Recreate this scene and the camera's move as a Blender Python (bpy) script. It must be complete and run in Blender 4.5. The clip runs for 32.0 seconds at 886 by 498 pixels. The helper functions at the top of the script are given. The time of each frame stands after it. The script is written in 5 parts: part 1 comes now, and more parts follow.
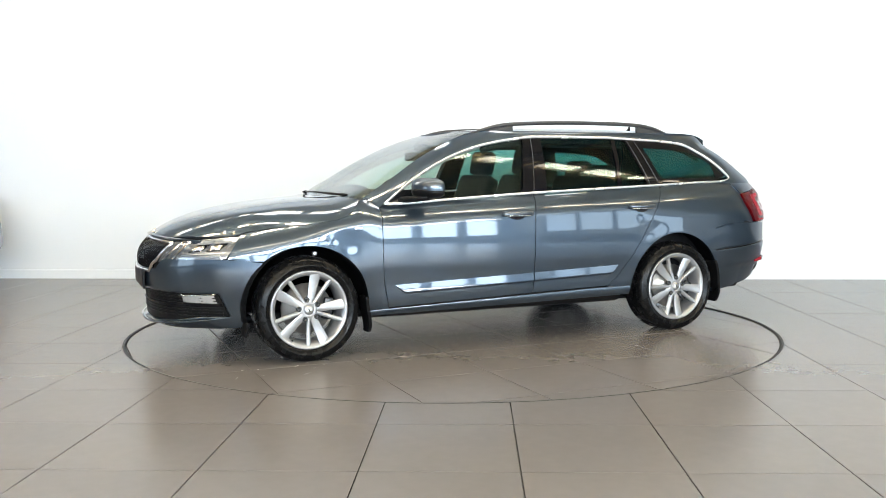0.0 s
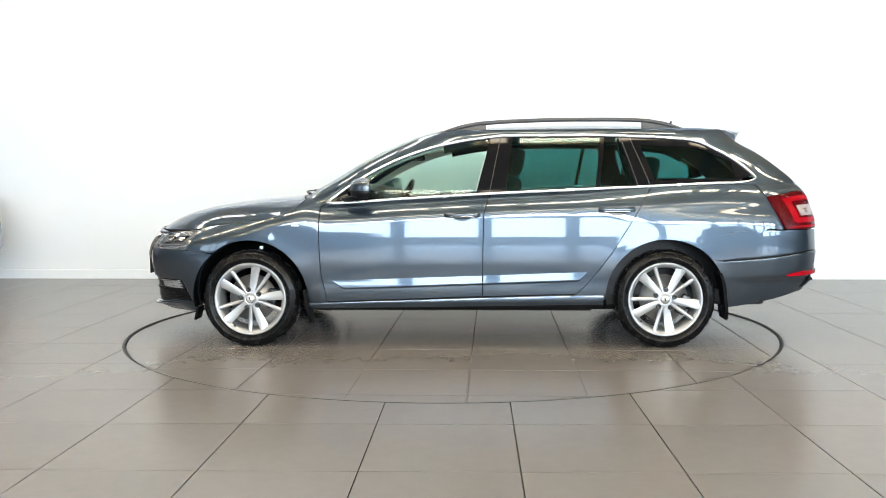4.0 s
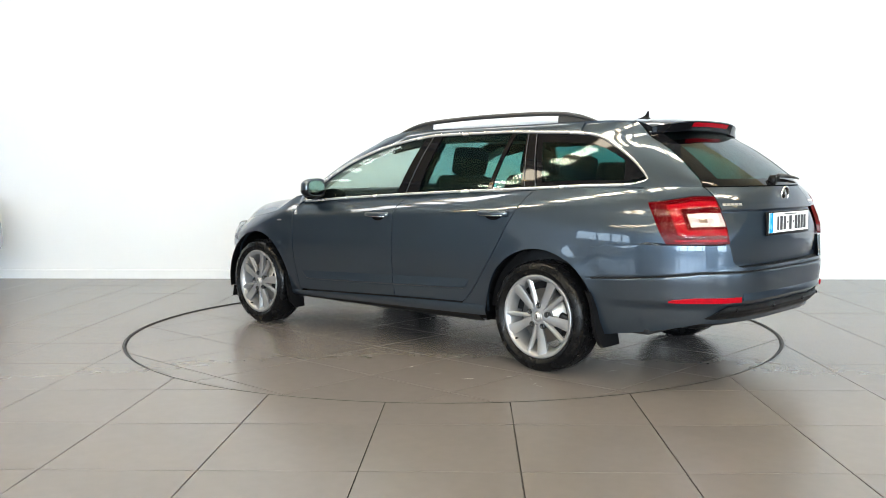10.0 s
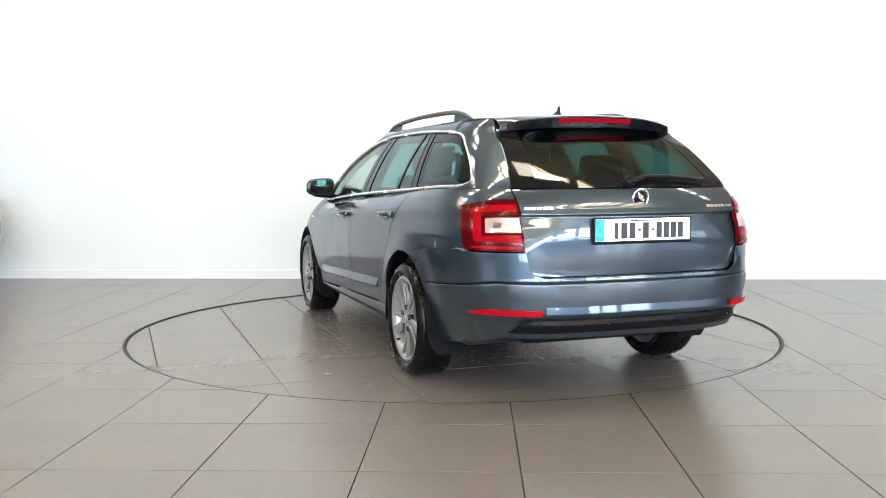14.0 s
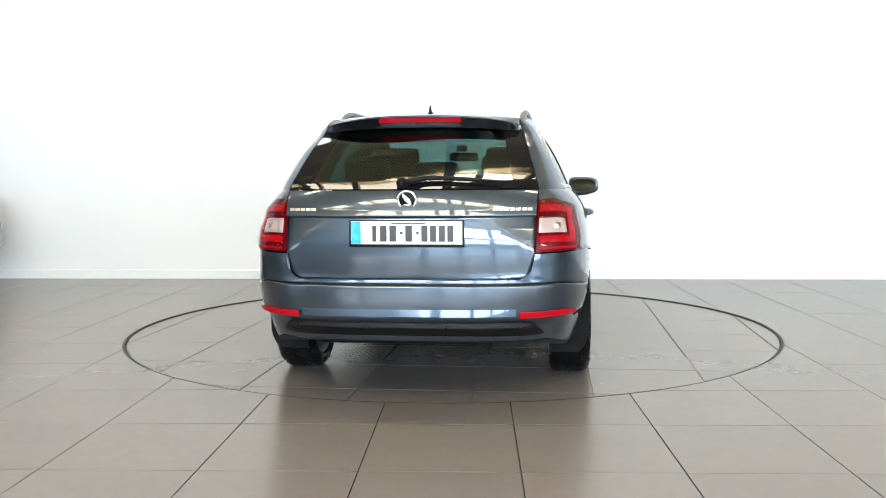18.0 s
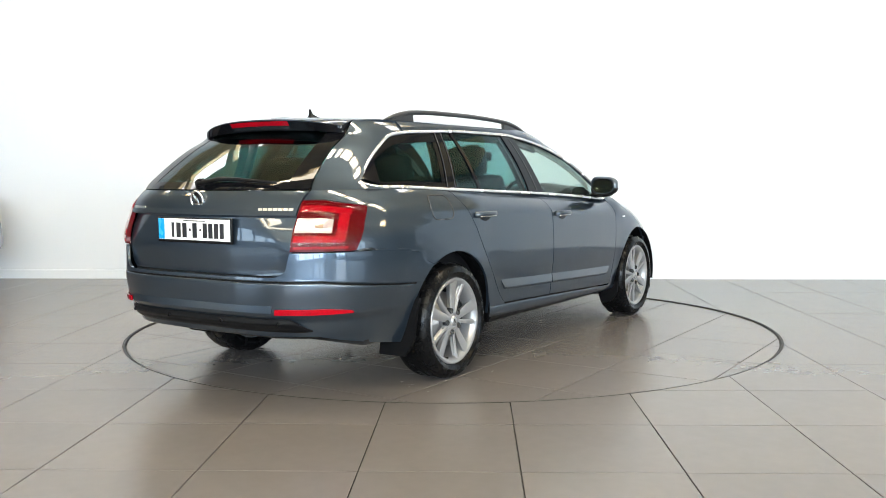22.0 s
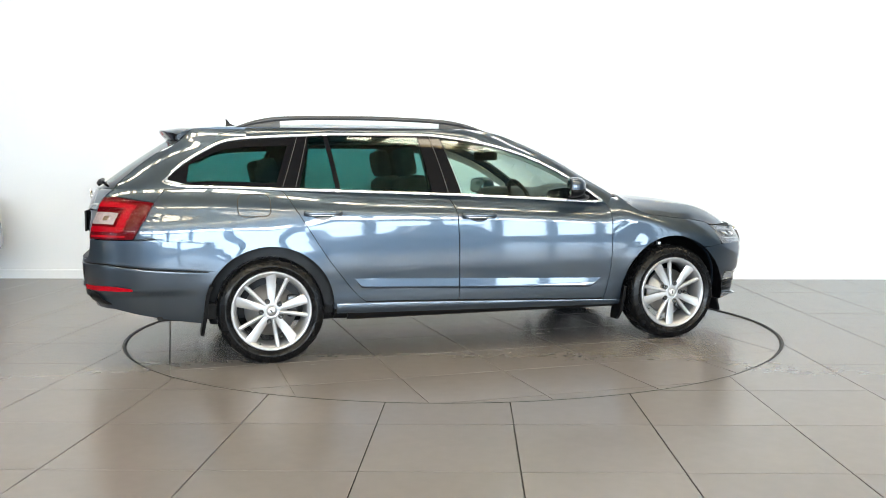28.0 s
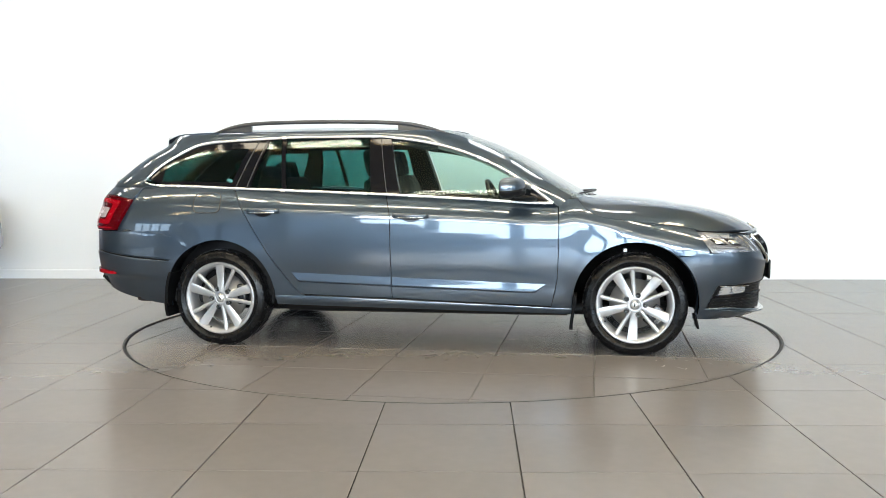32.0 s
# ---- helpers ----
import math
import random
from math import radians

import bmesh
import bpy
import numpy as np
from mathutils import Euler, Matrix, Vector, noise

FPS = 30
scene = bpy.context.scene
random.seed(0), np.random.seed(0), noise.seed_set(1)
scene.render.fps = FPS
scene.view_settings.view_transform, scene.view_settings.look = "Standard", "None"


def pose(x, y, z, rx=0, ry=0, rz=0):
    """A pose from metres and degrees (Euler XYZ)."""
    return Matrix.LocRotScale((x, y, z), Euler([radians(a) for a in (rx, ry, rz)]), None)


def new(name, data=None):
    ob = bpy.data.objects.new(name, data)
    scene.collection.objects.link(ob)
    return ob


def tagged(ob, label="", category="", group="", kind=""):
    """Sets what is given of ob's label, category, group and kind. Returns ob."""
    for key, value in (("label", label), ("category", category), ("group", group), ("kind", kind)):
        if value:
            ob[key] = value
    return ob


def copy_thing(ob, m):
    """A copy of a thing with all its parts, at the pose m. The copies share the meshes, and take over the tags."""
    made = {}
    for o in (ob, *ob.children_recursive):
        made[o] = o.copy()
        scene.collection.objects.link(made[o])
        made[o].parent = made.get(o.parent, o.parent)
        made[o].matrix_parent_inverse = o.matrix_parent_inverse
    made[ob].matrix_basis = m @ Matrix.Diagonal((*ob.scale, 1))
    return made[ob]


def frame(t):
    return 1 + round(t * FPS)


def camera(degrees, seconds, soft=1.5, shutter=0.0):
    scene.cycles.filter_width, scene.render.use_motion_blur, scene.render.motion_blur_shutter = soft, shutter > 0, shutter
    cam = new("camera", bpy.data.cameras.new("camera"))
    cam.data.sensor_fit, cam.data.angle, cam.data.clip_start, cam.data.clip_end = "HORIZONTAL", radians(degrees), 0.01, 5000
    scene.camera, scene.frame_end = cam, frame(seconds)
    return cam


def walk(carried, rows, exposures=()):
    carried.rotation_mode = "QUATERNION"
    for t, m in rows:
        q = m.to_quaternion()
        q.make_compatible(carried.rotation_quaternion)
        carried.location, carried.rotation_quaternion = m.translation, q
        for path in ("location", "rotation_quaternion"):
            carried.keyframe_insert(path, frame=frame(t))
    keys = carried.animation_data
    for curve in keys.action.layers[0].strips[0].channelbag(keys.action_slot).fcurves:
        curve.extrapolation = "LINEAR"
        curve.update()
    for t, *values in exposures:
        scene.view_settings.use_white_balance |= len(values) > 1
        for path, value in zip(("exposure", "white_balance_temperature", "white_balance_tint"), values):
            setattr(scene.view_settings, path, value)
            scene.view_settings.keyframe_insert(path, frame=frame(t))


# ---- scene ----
# ---- camera and its path: a tripod, one still pose ----
cam = camera(52.2, 32.0, soft=0.75)
EYE = (0.171, -6.602, 1.097)
STILL = Matrix.Translation(EYE) @ pose(0, 0, 0, 90 - 4.58, 0, 2.02) @ pose(0, 0, 0, 0, 0, -0.35)
walk(cam, [(0, STILL), (32, STILL)], [(0, -0.06), (32, -0.06)])

# turntable angle in degrees, every two seconds
TURN = [205.35, 192.23, 178.87, 165.41, 151.93, 138.5, 125.12, 111.81, 98.54, 85.29, 72.03, 58.74, 45.41, 32.04, 18.67, 5.37, -7.76]
DISC_R = 2.279
DISC_TOP = -0.007
CAR_Z = 0.006
CEIL = 4.3

# ---- light ----
world = bpy.data.worlds.new("world")
scene.world = world
world.use_nodes = True
wn = world.node_tree.nodes
sky = wn.new("ShaderNodeTexSky")
sky.sky_type, sky.sun_disc, sky.sun_elevation, sky.sun_rotation = "NISHITA", False, radians(40), radians(200)
wn["Background"].inputs[1].default_value = 0.08
world.node_tree.links.new(sky.outputs[0], wn["Background"].inputs[0])


def area_lamp(name, m, sx, sy, watts, colour):
    data = bpy.data.lights.new(name, "AREA")
    data.shape, data.size, data.size_y, data.energy, data.color = "RECTANGLE", sx, sy, watts, colour
    ob = new(name, data)
    ob.matrix_world = m
    return ob


# daylight through the rooflights and the shop front behind the camera
# the first strip, over the far wall, is added to brighten wall and floor
ROOFLIGHTS = [(1.25, 0.75, 260, 2.4), (-1.5, 0.36, 600, 7.8), (-6.6, 1.1, 980, 7.8), (-10.2, 0.9, 560, 7.8)]
for ry, width, watts, xe in ROOFLIGHTS:
    area_lamp("rooflight_daylight", pose((xe - 7.8) / 2, ry, CEIL + 0.22, 0, 0, 0), xe + 7.8, width, watts, (1.0, 0.99, 0.975) if ry > 0 else (1.0, 0.88, 0.67))
area_lamp("shopfront_daylight", pose(5.0, -13.1, 2.75, 128, 0, 0), 22.0, 1.3, 3600, (0.90, 0.97, 1.0))
area_lamp("yard_daylight", pose(5.0, -13.1, 1.18, 90, 0, 0), 22.0, 1.6, 2050, (0.64, 0.82, 1.0))
for side, wx in ((90, -12.1), (-90, 17.1)):
    area_lamp("side_window_daylight", pose(wx, -9.0, 1.75, 0, -side, 0) @ pose(0, 0, 0, 0, 0, 90), 5.6, 1.9, 210, (0.60, 0.80, 1.0))


# ---- materials ----
def mat(name, base, rough=0.5, metal=0.0, vary=0.06, scale=8.0, fine=180.0, bump=0.02, coat=0.0, spec=0.5, rvary=0.06, per_object=0.0, coat_rough=0.03, edge=(1, 1, 1)):
    """A surface with variation at two scales in colour and roughness, and a fine relief."""
    m = bpy.data.materials.new(name)
    m.use_nodes = True
    n, l = m.node_tree.nodes, m.node_tree.links
    b = n["Principled BSDF"]
    co = n.new("ShaderNodeTexCoord")
    big, small = n.new("ShaderNodeTexNoise"), n.new("ShaderNodeTexNoise")
    big.inputs["Scale"].default_value, small.inputs["Scale"].default_value = scale, fine
    big.inputs["Detail"].default_value = 4
    for t in (big, small):
        l.new(co.outputs["Object"], t.inputs["Vector"])
    mix = n.new("ShaderNodeMath")
    mix.operation = "ADD"
    l.new(big.outputs["Fac"], mix.inputs[0])
    l.new(small.outputs["Fac"], mix.inputs[1])
    val = mix.outputs[0]
    if per_object:
        info, mul, add = n.new("ShaderNodeObjectInfo"), n.new("ShaderNodeMath"), n.new("ShaderNodeMath")
        mul.operation, add.operation = "MULTIPLY", "ADD"
        mul.inputs[1].default_value = per_object
        l.new(info.outputs["Random"], mul.inputs[0])
        l.new(mul.outputs[0], add.inputs[0])
        l.new(val, add.inputs[1])
        val = add.outputs[0]
    ramp = n.new("ShaderNodeMapRange")
    ramp.inputs[1].default_value, ramp.inputs[2].default_value = 0.6, 1.4 + per_object
    ramp.inputs[3].default_value, ramp.inputs[4].default_value = 1 - vary, 1 + vary
    l.new(val, ramp.inputs[0])
    col = n.new("ShaderNodeVectorMath")
    col.operation = "SCALE"
    col.inputs[0].default_value = base
    l.new(ramp.outputs[0], col.inputs["Scale"])
    l.new(col.outputs[0], b.inputs["Base Color"])
    rr = n.new("ShaderNodeMapRange")
    rr.inputs[1].default_value, rr.inputs[2].default_value = 0.3, 0.7
    rr.inputs[3].default_value, rr.inputs[4].default_value = max(0.0, rough - rvary), rough + rvary
    l.new(big.outputs["Fac"], rr.inputs[0])
    l.new(rr.outputs[0], b.inputs["Roughness"])
    b.inputs["Metallic"].default_value = metal
    b.inputs["Coat Weight"].default_value = coat
    b.inputs["Coat Roughness"].default_value = coat_rough
    b.inputs["Specular IOR Level"].default_value = spec
    b.inputs["Specular Tint"].default_value = (*edge, 1)
    if bump:
        bp = n.new("ShaderNodeBump")
        bp.inputs["Strength"].default_value, bp.inputs["Distance"].default_value = bump, 0.002
        l.new(small.outputs["Fac"], bp.inputs["Height"])
        l.new(bp.outputs[0], b.inputs["Normal"])
    return m


def glass_mat(name, tint, rough=0.03, gloss=0.035, edge=0.9):
    """A thin pane: tinted see-through with a mirror gloss on top."""
    m = bpy.data.materials.new(name)
    m.use_nodes = True
    n, l = m.node_tree.nodes, m.node_tree.links
    n.remove(n["Principled BSDF"])
    tr, gl, fr, mx = n.new("ShaderNodeBsdfTransparent"), n.new("ShaderNodeBsdfGlossy"), n.new("ShaderNodeLayerWeight"), n.new("ShaderNodeMixShader")
    pw, ma = n.new("ShaderNodeMath"), n.new("ShaderNodeMath")
    pw.operation, ma.operation = "POWER", "MULTIPLY_ADD"
    pw.inputs[1].default_value, ma.inputs[1].default_value, ma.inputs[2].default_value = 5.0, edge, gloss
    tr.inputs[0].default_value = (*tint, 1)
    gl.inputs["Roughness"].default_value = rough
    fr.inputs["Blend"].default_value = 0.5
    l.new(fr.outputs["Facing"], pw.inputs[0])
    l.new(pw.outputs[0], ma.inputs[0])
    l.new(ma.outputs[0], mx.inputs[0])
    l.new(tr.outputs[0], mx.inputs[1])
    l.new(gl.outputs[0], mx.inputs[2])
    l.new(mx.outputs[0], n["Material Output"].inputs["Surface"])
    return m


def glow_mat(name, colour, strength):
    m = bpy.data.materials.new(name)
    m.use_nodes = True
    b = m.node_tree.nodes["Principled BSDF"]
    b.inputs["Base Color"].default_value = (*colour, 1)
    b.inputs["Emission Color"].default_value = (*colour, 1)
    b.inputs["Emission Strength"].default_value = strength
    return m


M_PAINT = mat("grey_blue_metallic_paint", (0.045, 0.064, 0.088), 0.36, 0.8, 0.05, 3.0, 900.0, 0.0, coat=1.0, rvary=0.03, coat_rough=0.035, edge=(0.20, 0.25, 0.32))
M_PAINT.node_tree.nodes["Principled BSDF"].inputs["Coat IOR"].default_value = 1.62
M_BLACK = mat("black_plastic", (0.006, 0.006, 0.0065), 0.40, 0.0, 0.12, 10.0, 400.0, 0.05, spec=0.12)
M_RAIL = mat("satin_black_rail", (0.030, 0.030, 0.031), 0.34, 0.0, 0.10, 10.0, 300.0, 0.02, spec=0.5)
M_GLOSSBLACK = mat("gloss_black_trim", (0.005, 0.005, 0.006), 0.05, 0.0, 0.1, 6.0, 300.0, 0.0, coat=0.0, rvary=0.02, spec=0.16)
M_RUBBER = mat("tyre_rubber", (0.0045, 0.0045, 0.0048), 0.24, 0.0, 0.25, 16.0, 260.0, 0.06, rvary=0.12, spec=0.15)
M_ALLOY = mat("silver_alloy", (0.30, 0.30, 0.305), 0.34, 0.55, 0.03, 9.0, 60.0, 0.0, coat=0.4)
M_CHROME = mat("chrome", (0.82, 0.82, 0.82), 0.13, 1.0, 0.02, 8.0, 200.0, 0.0, rvary=0.03)
M_TRIM = mat("bright_anodised_trim", (0.80, 0.80, 0.79), 0.26, 0.7, 0.02, 8.0, 200.0, 0.0, rvary=0.03)
M_SATIN = mat("satin_aluminium", (0.6, 0.6, 0.6), 0.3, 0.9, 0.03, 8.0, 200.0, 0.0)
M_STEEL = mat("brake_steel", (0.32, 0.31, 0.3), 0.35, 0.9, 0.1, 20.0, 200.0, 0.04)
M_RED = mat("red_lens", (0.075, 0.0012, 0.003), 0.12, 0.0, 0.12, 14.0, 120.0, 0.0, coat=0.0, spec=0.12)
M_REDBRIGHT = mat("bright_red_light_guide", (0.30, 0.002, 0.008), 0.16, 0.0, 0.25, 60.0, 260.0, 0.0, coat=0.0, spec=0.12)
M_CLEAR = mat("clear_lens", (0.52, 0.54, 0.57), 0.15, 0.7, 0.15, 40.0, 220.0, 0.0, coat=1.0)
M_REVERSE = mat("clear_reversing_lens", (0.50, 0.48, 0.48), 0.16, 0.35, 0.15, 40.0, 220.0, 0.0, coat=1.0)
M_FLAP = mat("black_moulded_rubber", (0.005, 0.005, 0.0055), 0.55, 0.0, 0.15, 12.0, 200.0, 0.05, spec=0.05)
M_SCUFF = mat("pale_floor_scuff", (0.34, 0.32, 0.30), 0.6, 0.0, 0.2, 20.0, 200.0, 0.0)
M_LAMPDARK = mat("smoked_lamp_housing", (0.025, 0.026, 0.028), 0.18, 0.3, 0.2, 30.0, 160.0, 0.0, coat=0.2)
M_LAMPGREY = mat("grey_lamp_reflector", (0.30, 0.305, 0.31), 0.22, 0.6, 0.25, 40.0, 160.0, 0.0, coat=0.2)
M_PLATE = mat("white_plate", (0.82, 0.82, 0.80), 0.3, 0.0, 0.03, 12.0, 300.0, 0.01)
M_PLATEBLUE = mat("blue_plate_band", (0.01, 0.3, 0.65), 0.3, 0.0, 0.03)
M_INK = mat("black_print", (0.012, 0.012, 0.014), 0.4, 0.0, 0.1)
M_FABRIC = mat("charcoal_seat_fabric", (0.009, 0.009, 0.0095), 0.85, 0.0, 0.15, 12.0, 600.0, 0.1)
M_LINING = mat("grey_headlining", (0.3, 0.29, 0.27), 0.9, 0.0, 0.05, 9.0, 500.0, 0.05)
M_GLASS_F = glass_mat("green_tinted_glass", (0.82, 0.91, 0.875), gloss=0.022)
M_GLASS_R = glass_mat("dark_teal_privacy_glass", (0.40, 0.64, 0.63), gloss=0.028)
M_GLASS_T = glass_mat("dark_tailgate_glass", (0.30, 0.46, 0.45), gloss=0.06)
M_LENS = glass_mat("clear_polycarbonate", (0.93, 0.93, 0.94), gloss=0.012)
M_LAMPCOVER = glass_mat("red_tinted_lamp_cover", (0.97, 0.93, 0.93), gloss=0.008, edge=0.10)
M_GLASS_W = glass_mat("clear_windscreen_glass", (0.93, 0.965, 0.95))
M_MIRROR = mat("mirror_glass", (0.75, 0.82, 0.8), 0.02, 1.0, 0.01, 4.0, 80.0, 0.0, rvary=0.01)
M_TILE = mat("brown_grey_porcelain_tile", (0.1315, 0.1210, 0.1190), 0.26, 0.0, 0.06, 2.2, 14.0, 0.0, spec=0.42, rvary=0.0, per_object=0.35)
M_GROUT = mat("dark_grout", (0.05, 0.045, 0.04), 0.8, 0.0, 0.2, 14.0, 200.0, 0.1)
M_WALL = mat("white_wall_paint", (0.70, 0.735, 0.772), 0.6, 0.0, 0.015, 0.8, 160.0, 0.03)
M_TRIMWHITE = mat("white_painted_skirting", (0.69, 0.725, 0.762), 0.55, 0.0, 0.02)
M_CEIL = mat("warm_grey_ceiling_sheet", (0.86, 0.72, 0.46), 0.7, 0.0, 0.08, 1.5, 60.0, 0.03)
M_BEAM = mat("painted_steel_beam", (0.38, 0.37, 0.34), 0.5, 0.0, 0.08)
M_FRAME = mat("dark_aluminium_frame", (0.08, 0.08, 0.085), 0.4, 0.5, 0.05)
M_RING = mat("steel_ring", (0.035, 0.033, 0.03), 0.5, 0.6, 0.15, 30.0, 200.0, 0.05)
M_YARD = glow_mat("daylit_yard", (0.42, 0.64, 0.96), 1.0)
M_DARKWALL = mat("dark_reflection_wall", (0.15, 0.15, 0.152), 0.5, 0.0, 0.08, 1.2, 60.0, 0.02)


# ---- mesh helpers ----
def finish(ob, smooth=True):
    for p in ob.data.polygons:
        p.use_smooth = smooth
    return ob


def part(name, bm, material, parent, label="", smooth=True):
    me = bpy.data.meshes.new(name)
    bm.to_mesh(me)
    bm.free()
    ob = new(name, me)
    me.materials.append(material)
    ob.parent = parent
    finish(ob, smooth)
    if label:
        tagged(ob, label)
    return ob


def thing(name, label, category, group="", kind="", at=(0, 0, 0)):
    ob = new(name)
    ob.location = at
    return tagged(ob, label, category, group, kind)


def box(bm, centre, size, bevel=0.0, m=None):
    r = bmesh.ops.create_cube(bm, size=1.0)
    vs = r["verts"]
    bmesh.ops.scale(bm, vec=size, verts=vs)
    if bevel:
        es = list({e for v in vs for e in v.link_edges})
        g = bmesh.ops.bevel(bm, geom=es, offset=bevel, segments=2, affect="EDGES", profile=0.6)
        vs = list({v for f in g["faces"] for v in f.verts} | {v for v in vs if v.is_valid})
        seen, stack = set(vs), list(vs)
        while stack:
            for e in stack.pop().link_edges:
                for v in e.verts:
                    if v not in seen:
                        seen.add(v)
                        stack.append(v)
        vs = list(seen)
    mm = Matrix.Translation(centre) @ (m if m else Matrix())
    bmesh.ops.transform(bm, matrix=mm, verts=vs)
    return vs


def boxed(centre, size, bevel=0.0, m=None):
    bm = bmesh.new()
    box(bm, centre, size, bevel, m)
    return bm


def lathe(profile, seg=48, axis="Y", closed=False):
    """Turns (radius, along) pairs round an axis."""
    bm = bmesh.new()
    rings = []
    for r, a in profile:
        ring = []
        for k in range(seg):
            t = 2 * math.pi * k / seg
            c, s = r * math.cos(t), r * math.sin(t)
            ring.append(bm.verts.new({"Y": (c, a, s), "Z": (c, s, a), "X": (a, c, s)}[axis]))
        rings.append(ring)
    pairs = list(zip(rings, rings[1:])) + ([(rings[-1], rings[0])] if closed else [])
    for a, b in pairs:
        for k in range(seg):
            bm.faces.new((a[k], a[(k + 1) % seg], b[(k + 1) % seg], b[k]))
    if not closed:
        for ring in (rings[0], rings[-1]):
            if (ring[0].co - ring[seg // 2].co).length > 1e-5:
                bm.faces.new(ring)
    bmesh.ops.remove_doubles(bm, verts=bm.verts[:], dist=1e-6)
    bmesh.ops.recalc_face_normals(bm, faces=bm.faces[:])
    return bm


def tube(path, ra, rb=None, seg=10, up=Vector((0, 0, 1)), taper=None):
    """An elliptic bar along a path: ra sideways, rb along up."""
    rb = rb or ra
    bm = bmesh.new()
    rings = []
    n = len(path)
    for i, p in enumerate(path):
        d = (Vector(path[min(i + 1, n - 1)]) - Vector(path[max(i - 1, 0)])).normalized()
        side = d.cross(up).normalized()
        top = side.cross(d).normalized()
        k = taper(i / (n - 1)) if taper else 1.0
        rings.append([bm.verts.new(Vector(p) + side * (ra * k * math.cos(a)) + top * (rb * k * math.sin(a))) for a in (2 * math.pi * j / seg for j in range(seg))])
    for a, b in zip(rings, rings[1:]):
        for k in range(seg):
            bm.faces.new((a[k], a[(k + 1) % seg], b[(k + 1) % seg], b[k]))
    bm.faces.new(rings[0])
    bm.faces.new(rings[-1])
    bmesh.ops.recalc_face_normals(bm, faces=bm.faces[:])
    return bm


def prism(poly, z0, z1, bevel=0.0):
    """A flat polygon with thickness, a slightly eased top edge."""
    bm = bmesh.new()
    c = Vector((sum(p[0] for p in poly) / len(poly), sum(p[1] for p in poly) / len(poly)))
    lo = [bm.verts.new((*p, z0)) for p in poly]
    mid = [bm.verts.new((*p, z1 - bevel)) for p in poly]
    rings = [lo, mid]
    if bevel:
        top = []
        for p in poly:
            d = Vector(p) - c
            q = c + d * max(0.0, 1 - bevel * 1.4 / max(d.length, 1e-6))
            top.append(bm.verts.new((*q, z1)))
        rings.append(top)
    for a, b in zip(rings, rings[1:]):
        for k in range(len(poly)):
            j = (k + 1) % len(poly)
            bm.faces.new((a[k], a[j], b[j], b[k]))
    bm.faces.new(rings[-1])
    bm.faces.new(list(reversed(lo)))
    return bm


def pchip(knots):
    """A smooth curve through (x, value) knots that doesn't overshoot."""
    xs = [float(k[0]) for k in knots]
    ys = [float(k[1]) for k in knots]
    h = [b - a for a, b in zip(xs, xs[1:])]
    dl = [(b - a) / c for a, b, c in zip(ys, ys[1:], h)]
    m = [dl[0]]
    for i in range(1, len(dl)):
        a, b = dl[i - 1], dl[i]
        if a * b <= 0:
            m.append(0.0)
        else:
            w1, w2 = 2 * h[i] + h[i - 1], h[i] + 2 * h[i - 1]
            m.append((w1 + w2) / (w1 / a + w2 / b))
    m.append(dl[-1])

    def f(x):
        if x <= xs[0]:
            return ys[0] + m[0] * (x - xs[0])
        if x >= xs[-1]:
            return ys[-1] + m[-1] * (x - xs[-1])
        i = 0
        while x > xs[i + 1]:
            i += 1
        t = (x - xs[i]) / h[i]
        t2, t3 = t * t, t * t * t
        return (2 * t3 - 3 * t2 + 1) * ys[i] + (t3 - 2 * t2 + t) * h[i] * m[i] + (3 * t2 - 2 * t3) * ys[i + 1] + (t3 - t2) * h[i] * m[i + 1]
    return f


def lerp(a, b, t):
    return a + (b - a) * t


def shell(fn, nu, nv, thick=0.012, centre=None):
    """A panel: fn(s, t) gives its outer face; it gets a rim and an inner face."""
    P = [[Vector(fn(i / nu, j / nv)) for j in range(nv + 1)] for i in range(nu + 1)]
    N = []
    for i in range(nu + 1):
        row = []
        for j in range(nv + 1):
            du = P[min(i + 1, nu)][j] - P[max(i - 1, 0)][j]
            dv = P[i][min(j + 1, nv)] - P[i][max(j - 1, 0)]
            row.append(du.cross(dv))
        N.append(row)
    mid = P[nu // 2][nv // 2]
    out = mid - (Vector(centre) if centre else Vector((max(-1.2, min(0.9, mid.x)), 0, 0.72)))
    flip = N[nu // 2][nv // 2].dot(out) < 0
    bm = bmesh.new()
    A = [[bm.verts.new(p) for p in row] for row in P]
    B = [[bm.verts.new(p - n.normalized() * (-thick if flip else thick)) if n.length > 1e-12 else bm.verts.new(p) for p, n in zip(rp, rn)] for rp, rn in zip(P, N)]

    def quad(a, b, c, d):
        q = [a, b, c, d]
        bm.faces.new(q if not flip else q[::-1])
    for i in range(nu):
        for j in range(nv):
            quad(A[i][j], A[i + 1][j], A[i + 1][j + 1], A[i][j + 1])
            quad(B[i][j + 1], B[i + 1][j + 1], B[i + 1][j], B[i][j])
    edge = [(i, 0) for i in range(nu)] + [(nu, j) for j in range(nv)] + [(i, nv) for i in range(nu, 0, -1)] + [(0, j) for j in range(nv, 0, -1)]
    ring = [bm.verts.new(P[i][j]) for i, j in edge]
    low = [bm.verts.new(B[i][j].co) for i, j in edge]
    for k in range(len(edge)):
        j = (k + 1) % len(edge)
        quad(ring[j], ring[k], low[k], low[j])
    return bm


